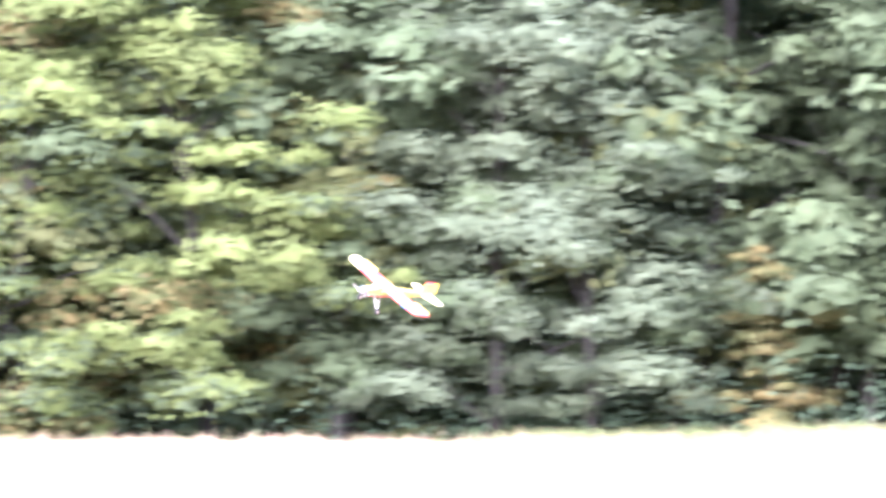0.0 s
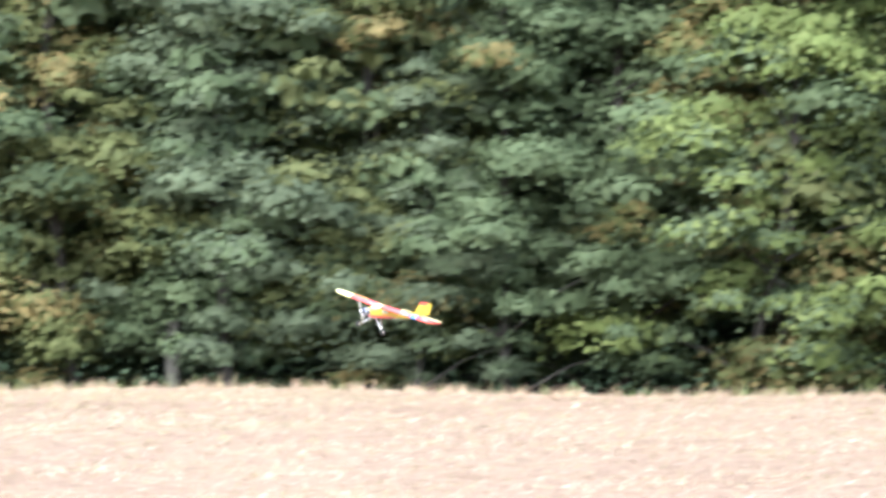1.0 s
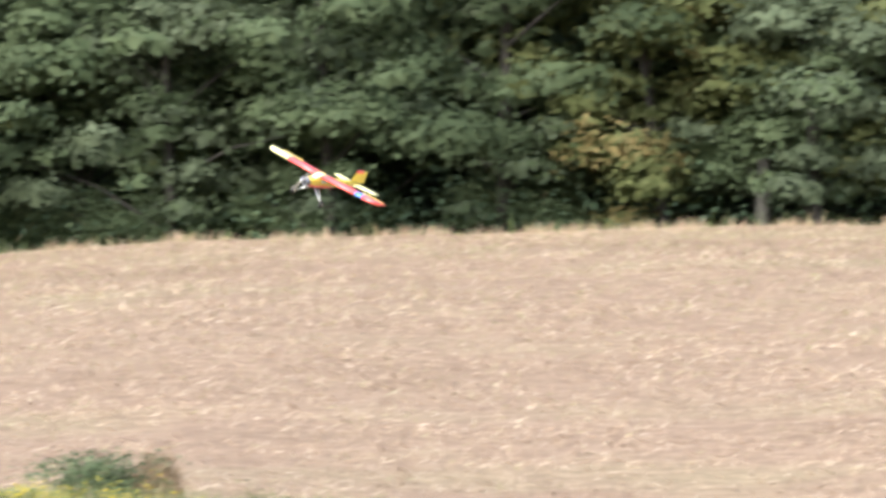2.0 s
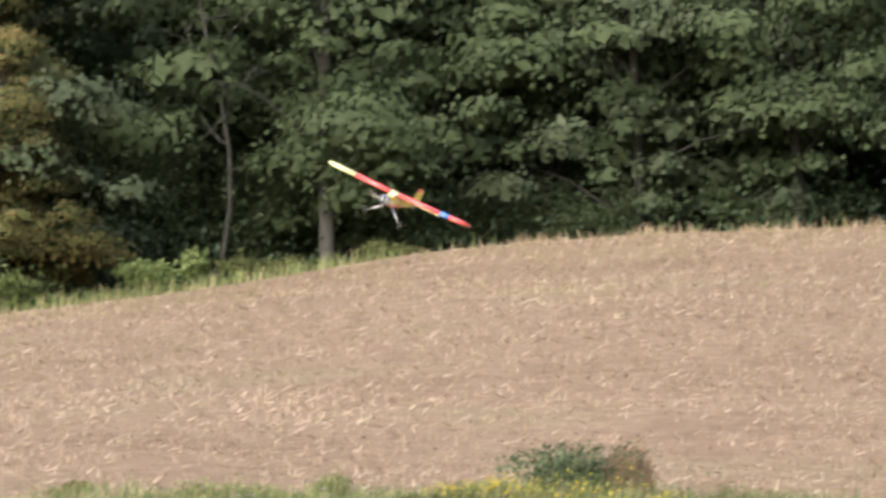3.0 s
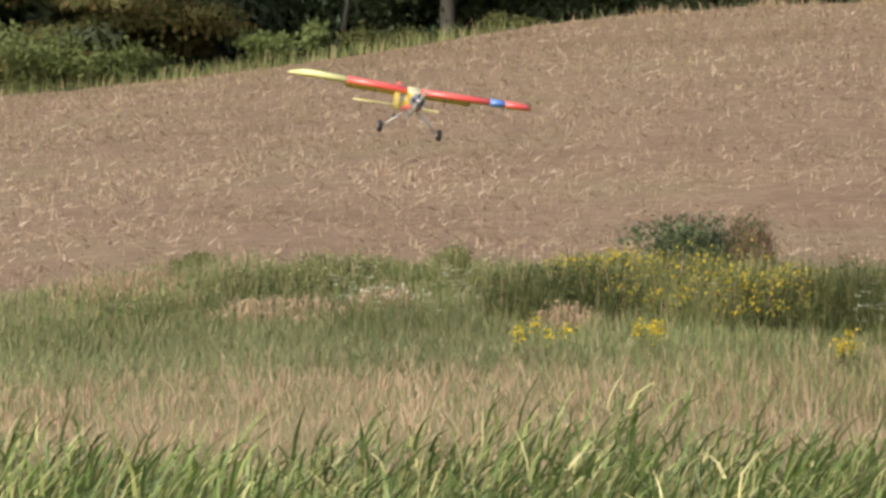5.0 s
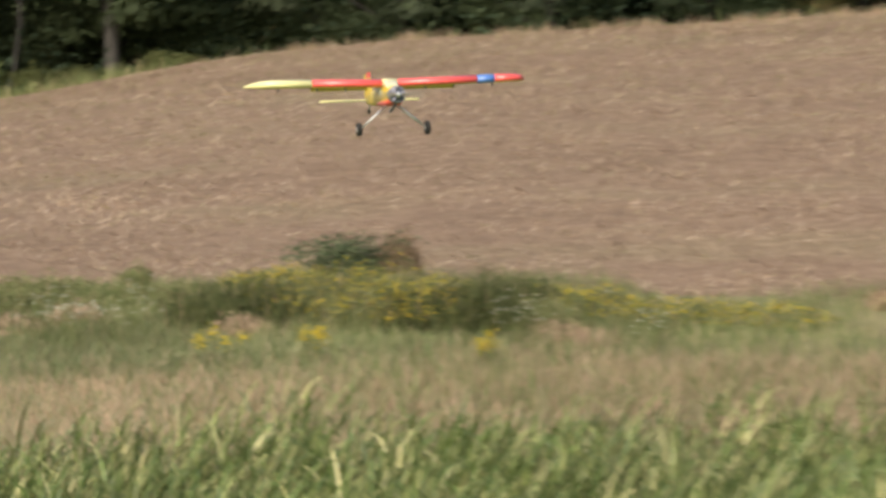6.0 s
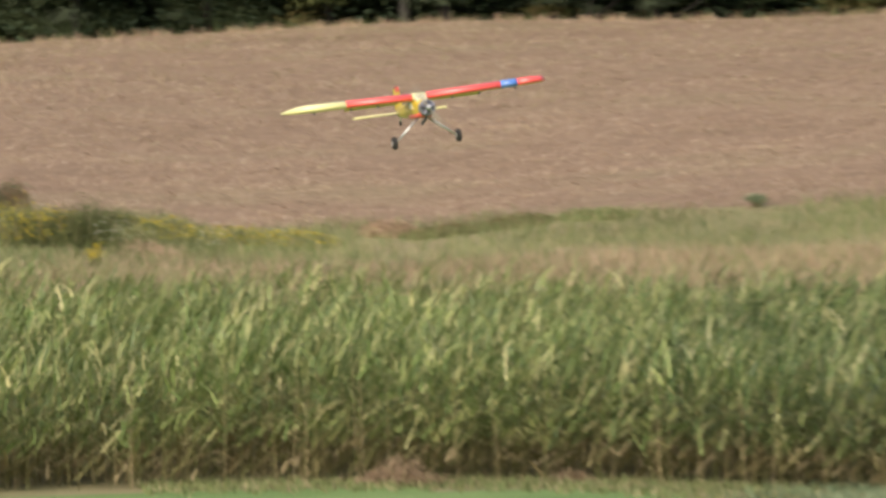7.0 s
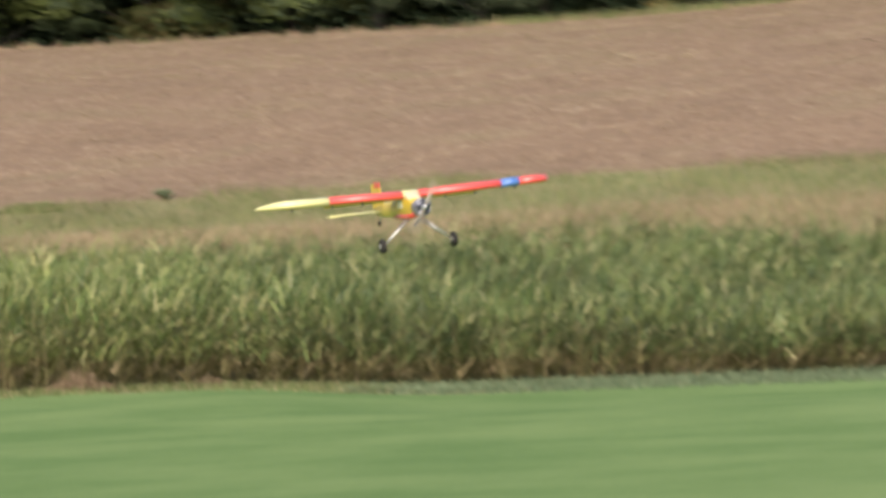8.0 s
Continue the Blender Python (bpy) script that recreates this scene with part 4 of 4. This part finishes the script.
def model_plane():
    root = new("model_aeroplane")
    tagged(root, "red and yellow high-wing model aeroplane landing, long gear legs", "model aeroplane")
    body = part("fuselage", bm_mesh("fuselage", loft([body_ring(*s) for s in [
        (0.36, 0.055, -0.02, -0.14), (0.28, 0.062, -0.016, -0.155), (0.16, 0.066, 0.0, -0.16), (0.02, 0.067, 0.005, -0.16), (-0.2, 0.064, 0.0, -0.155),
        (-0.34, 0.062, -0.02, -0.158), (-0.62, 0.05, -0.035, -0.152), (-0.98, 0.024, -0.06, -0.13)]]), [P_YELLOW], True), root)
    part("belly_panel", bm_mesh("belly_panel", loft([body_ring(*s) for s in [
        (0.35, 0.057, -0.115, -0.148), (0.2, 0.069, -0.12, -0.168), (-0.1, 0.07, -0.12, -0.168), (-0.32, 0.05, -0.132, -0.158)]]), [P_RED], True), body, "red belly panel")
    part("windscreen", bm_mesh("windscreen", loft([body_ring(*s) for s in [
        (0.235, 0.045, -0.012, -0.04, 0.5), (0.2, 0.05, 0.006, -0.04, 0.5), (0.13, 0.054, 0.034, -0.03, 0.5), (0.06, 0.054, 0.042, -0.02, 0.5)]]), [P_CREAM], True), body, "cream windscreen fairing")
    for sx in (-1, 1):
        part("side_window", bm_mesh("side_window", box((0.006, 0.14, 0.06), (sx * 0.0665, 0.0, -0.05), 0.002), [M_GLASS]), body, "clear cabin side window")
    cowl = part("cowling", bm_mesh("cowling", lathe([(0.33, 0.05), (0.335, 0.066), (0.40, 0.07), (0.44, 0.066), (0.446, 0.055), (0.43, 0.048)]), [P_COWL], True), root, "grey round engine cowling")
    cowl.location = (0, 0, -0.085)
    part("engine", bm_mesh("engine", lathe([(0.40, 0.03), (0.415, 0.062), (0.44, 0.06), (0.45, 0.035), (0.475, 0.022)], 16), [P_GREY], False), cowl, "dark grey engine block")
    for k in range(5):
        a = 2 * math.pi * k / 5 + 0.3
        part("cylinder", bm_mesh("cylinder", rod((0.02 * math.cos(a), 0.452, 0.02 * math.sin(a)), (0.062 * math.cos(a), 0.452, 0.062 * math.sin(a)), 0.013, 0.015, 8), [P_GREY]), cowl)
    ex = part("exhaust", bm_mesh("exhaust", rod((0.0, 0.33, -0.16), (0.03, 0.25, -0.215), 0.014, 0.012), [P_GREY]), root, "dark exhaust stub")
    # wing, panel by panel from the right tip to the left
    wing_panel("wing_panel", [(1.13, 0.16, -0.17, -0.004), (1.09, 0.5, -0.105, -0.003), (1.02, 0.82, -0.035, -0.001), (0.94, 0.97, -0.005), (0.62, 1.0)], P_PALE, P_YELLOW, root, "pale yellow outer wing panel")
    wing_panel("wing_panel", [(0.62, 1.0), (0.3, 1.0), (0.06, 1.0)], P_RED, P_YELLOW, root, "red inner wing panel, yellow beneath")
    wing_panel("wing_centre", [(0.06, 1.02), (-0.06, 1.02)], P_PALE, P_YELLOW, root, "pale yellow wing centre")
    wing_panel("wing_panel", [(-0.06, 1.0), (-0.4, 1.0), (-0.70, 1.0)], P_RED, P_YELLOW, root, "red inner wing panel, yellow beneath")
    wing_panel("wing_band", [(-0.70, 1.004), (-0.84, 1.004)], P_BLUE, P_BLUE, root, "blue band round the wing")
    wing_panel("wing_tip", [(-0.84, 1.0), (-0.98, 0.97, -0.005), (-1.06, 0.84, -0.03, -0.001), (-1.10, 0.55, -0.09, -0.003)], P_RED, P_YELLOW, root, "red wing tip")
    for sx in (-1, 1):
        for x in (0.32, 0.55, 0.86):
            part("control_horn", bm_mesh("control_horn", box((0.008, 0.05, 0.035), (sx * x, -0.12, -0.024 + x * 0.018), 0.002), [P_GREY]), root)
        part("aileron", bm_mesh("aileron", box((0.40, 0.06, 0.010), (sx * 0.80, -0.262, -0.004 + 0.8 * 0.018), 0.003), [P_YELLOW]), root, "yellow aileron")
        flap = part("flap", bm_mesh("flap", box((0.46, 0.07, 0.010), (0, -0.035, 0), 0.003), [P_YELLOW]), root, "yellow flap lowered for landing")
        flap.matrix_basis = pose(sx * 0.35, -0.232, -0.004 + 0.35 * 0.018, 24, 0, 0)
        part("tailplane", bm_mesh("tailplane", loft([[(sx * x, y, z - 0.10) for y, z in ((-0.80 - 0.10 * (x / 0.4), 0), (-0.84 - 0.06 * (x / 0.4), 0.008), (-1.04, 0.004), (-1.06, 0), (-1.04, -0.004), (-0.84 - 0.06 * (x / 0.4), -0.008))] for x in (0.0, 0.34, 0.40)]), [P_PALE]), root, "pale yellow tailplane half")
        leg = part("gear_leg", bm_mesh("gear_leg", rod((sx * 0.05, 0.17, -0.165), (sx * 0.25, 0.19, -0.335), 0.009, 0.007), [P_ALU], True), root, "bare aluminium gear leg")
        part("brace", bm_mesh("brace", rod((sx * 0.05, 0.05, -0.17), (sx * 0.25, 0.185, -0.335), 0.006, 0.006), [P_ALU], True), leg)
        wheel = part("wheel", bm_mesh("wheel", lathe([(-0.018, 0.02), (-0.02, 0.044), (-0.012, 0.054), (0.012, 0.054), (0.02, 0.044), (0.018, 0.02)], 20, "X"), [P_RUBBER], True), root, "black rubber wheel")
        wheel.location = (sx * 0.272, 0.19, -0.345)
        part("hub", bm_mesh("hub", lathe([(-0.022, 0.006), (-0.022, 0.02), (0.022, 0.02), (0.022, 0.006)], 12, "X"), [P_ALU]), wheel)
    fin = part("fin", bm_mesh("fin", loft([[(x, y, z) for x, y in ((0, -0.76 - 0.5 * (z + 0.08)), (0.008, -0.84 - 0.3 * (z + 0.08)), (0.003, -1.05), (-0.003, -1.05), (-0.008, -0.84 - 0.3 * (z + 0.08)))] for z in (-0.08, 0.08)]), [P_YELLOW]), root, "yellow fin")
    part("fin_tip", bm_mesh("fin_tip", loft([[(x, y, z) for x, y in ((0, -0.84 - 0.6 * (z - 0.08)), (0.008, -0.88 - 0.3 * (z - 0.08)), (0.003, -1.05), (-0.003, -1.05), (-0.008, -0.88 - 0.3 * (z - 0.08)))] for z in (0.08, 0.125)]), [P_RED]), fin, "red fin tip")
    part("rudder", bm_mesh("rudder", box((0.008, 0.09, 0.185), (0, -1.098, 0.018), 0.003), [P_YELLOW]), fin, "yellow rudder")
    tail = part("tail_wheel", bm_mesh("tail_wheel", lathe([(-0.008, 0.008), (-0.008, 0.02), (0.008, 0.02), (0.008, 0.008)], 12, "X"), [P_RUBBER]), root, "small black tail wheel")
    tail.location = (0, -0.98, -0.19)
    part("tail_strut", bm_mesh("tail_strut", rod((0, 0.06, 0.07), (0, 0, 0), 0.005, 0.005), [P_ALU]), tail)
    prop = new("propeller")
    prop.parent = root
    hub = part("spinner", bm_mesh("spinner", lathe([(0.0, 0.024), (0.03, 0.02), (0.05, 0.006)], 14), [P_ALU], True), prop)
    for sx in (-1, 1):
        part("blade", bm_mesh("blade", loft([[(sx * x, 0.012 + dy * c * tw, dz * c) for dy, dz in ((0.3, 1), (0.5, 0), (-0.3, -1), (-0.5, 0))] for x, c, tw in ((0.012, 0.008, 1.0), (0.08, 0.014, 0.8), (0.17, 0.012, 0.4), (0.215, 0.006, 0.3))]), [P_WOOD]), prop)
    return root, prop


def motions():
    walk(plane, [
        (0, pose(29.456, 79.576, 10.344, 0.30, -29.69, 107.70)),
        (0.1, pose(28.012, 79.568, 10.226, 0.30, -30.73, 110.12)),
        (0.2, pose(26.723, 79.493, 10.002, 0.30, -28.76, 107.75)),
        (0.3, pose(25.440, 79.530, 9.868, 0.30, -26.50, 110.00)),
        (0.5, pose(22.553, 79.761, 9.533, 0.30, -22.35, 115.40)),
        (0.7, pose(19.960, 79.740, 9.290, 0.30, -19.00, 116.00)),
        (0.8, pose(18.654, 79.763, 9.151, 0.30, -17.59, 116.63)),
        (1.0, pose(16.298, 79.267, 8.939, 0.30, -15.46, 126.10)),
        (1.2, pose(13.935, 78.711, 8.690, 0.30, -17.42, 132.36)),
        (2.3, pose(3.214, 73.398, 8.088, 0.30, -31.31, 145.70)),
        (2.5, pose(1.890, 71.935, 7.995, 0.30, -35.99, 150.30)),
        (2.7, pose(0.881, 70.800, 7.845, 0.30, -33.50, 155.00)),
        (3.0, pose(-0.243, 68.966, 7.560, 0.30, -24.14, 162.42)),
        (3.3, pose(-0.788, 66.550, 7.083, 0.30, -11.50, 170.50)),
        (3.5, pose(-0.972, 64.490, 6.870, 0.30, -3.78, 175.39)),
        (3.8, pose(-1.071, 62.000, 6.557, 0.30, 6.50, 173.00)),
        (4.0, pose(-1.195, 60.489, 6.344, 0.30, 6.84, 171.85)),
        (4.2, pose(-1.359, 57.993, 6.064, 0.30, 0.56, 170.00)),
        (5.3, pose(-0.716, 43.808, 5.615, 0.30, -9.23, 194.02)),
        (5.5, pose(-0.104, 43.227, 5.778, 0.30, -5.06, 193.45)),
        (5.7, pose(0.494, 39.471, 5.828, 0.32, 0.27, 192.39)),
        (6.0, pose(1.185, 30.458, 5.891, 0.38, 0.45, 187.03)),
        (6.3, pose(1.689, 24.572, 5.674, 0.38, 2.74, 184.19)),
        (6.5, pose(1.951, 20.324, 5.530, 0.38, 3.16, 183.18)),
        (6.7, pose(1.394, 11.398, 5.120, 0.31, 4.92, 183.01)),
        (7.0, pose(0.216, 2.401, 4.525, 0.22, 6.24, 180.40)),
        (7.3, pose(-0.779, -3.002, 3.915, 0.13, 3.54, 177.84)),
        (7.5, pose(-1.954, -7.429, 3.519, 0.07, -3.49, 175.90)),
        (7.7, pose(-4.698, -15.382, 3.328, 0.22, -3.90, 174.63)),
        (7.8, pose(-5.667, -17.086, 3.321, 0.30, -2.66, 173.59)),
        (7.9, pose(-7.006, -19.855, 3.158, 0.38, 0.98, 172.76)),
        (8.0, pose(-9.537, -25.213, 3.083, 0.44, 3.40, 173.41)),
    ])
    # the propeller turns on its shaft
    walk(propeller, [(i / 30, pose(0, 0.478, -0.085, 0, 76 * i, 0)) for i in range(241)])


ground()
wood()
weeds()
bank_grass()
crop()
stubble()
plane, propeller = model_plane()
motions()
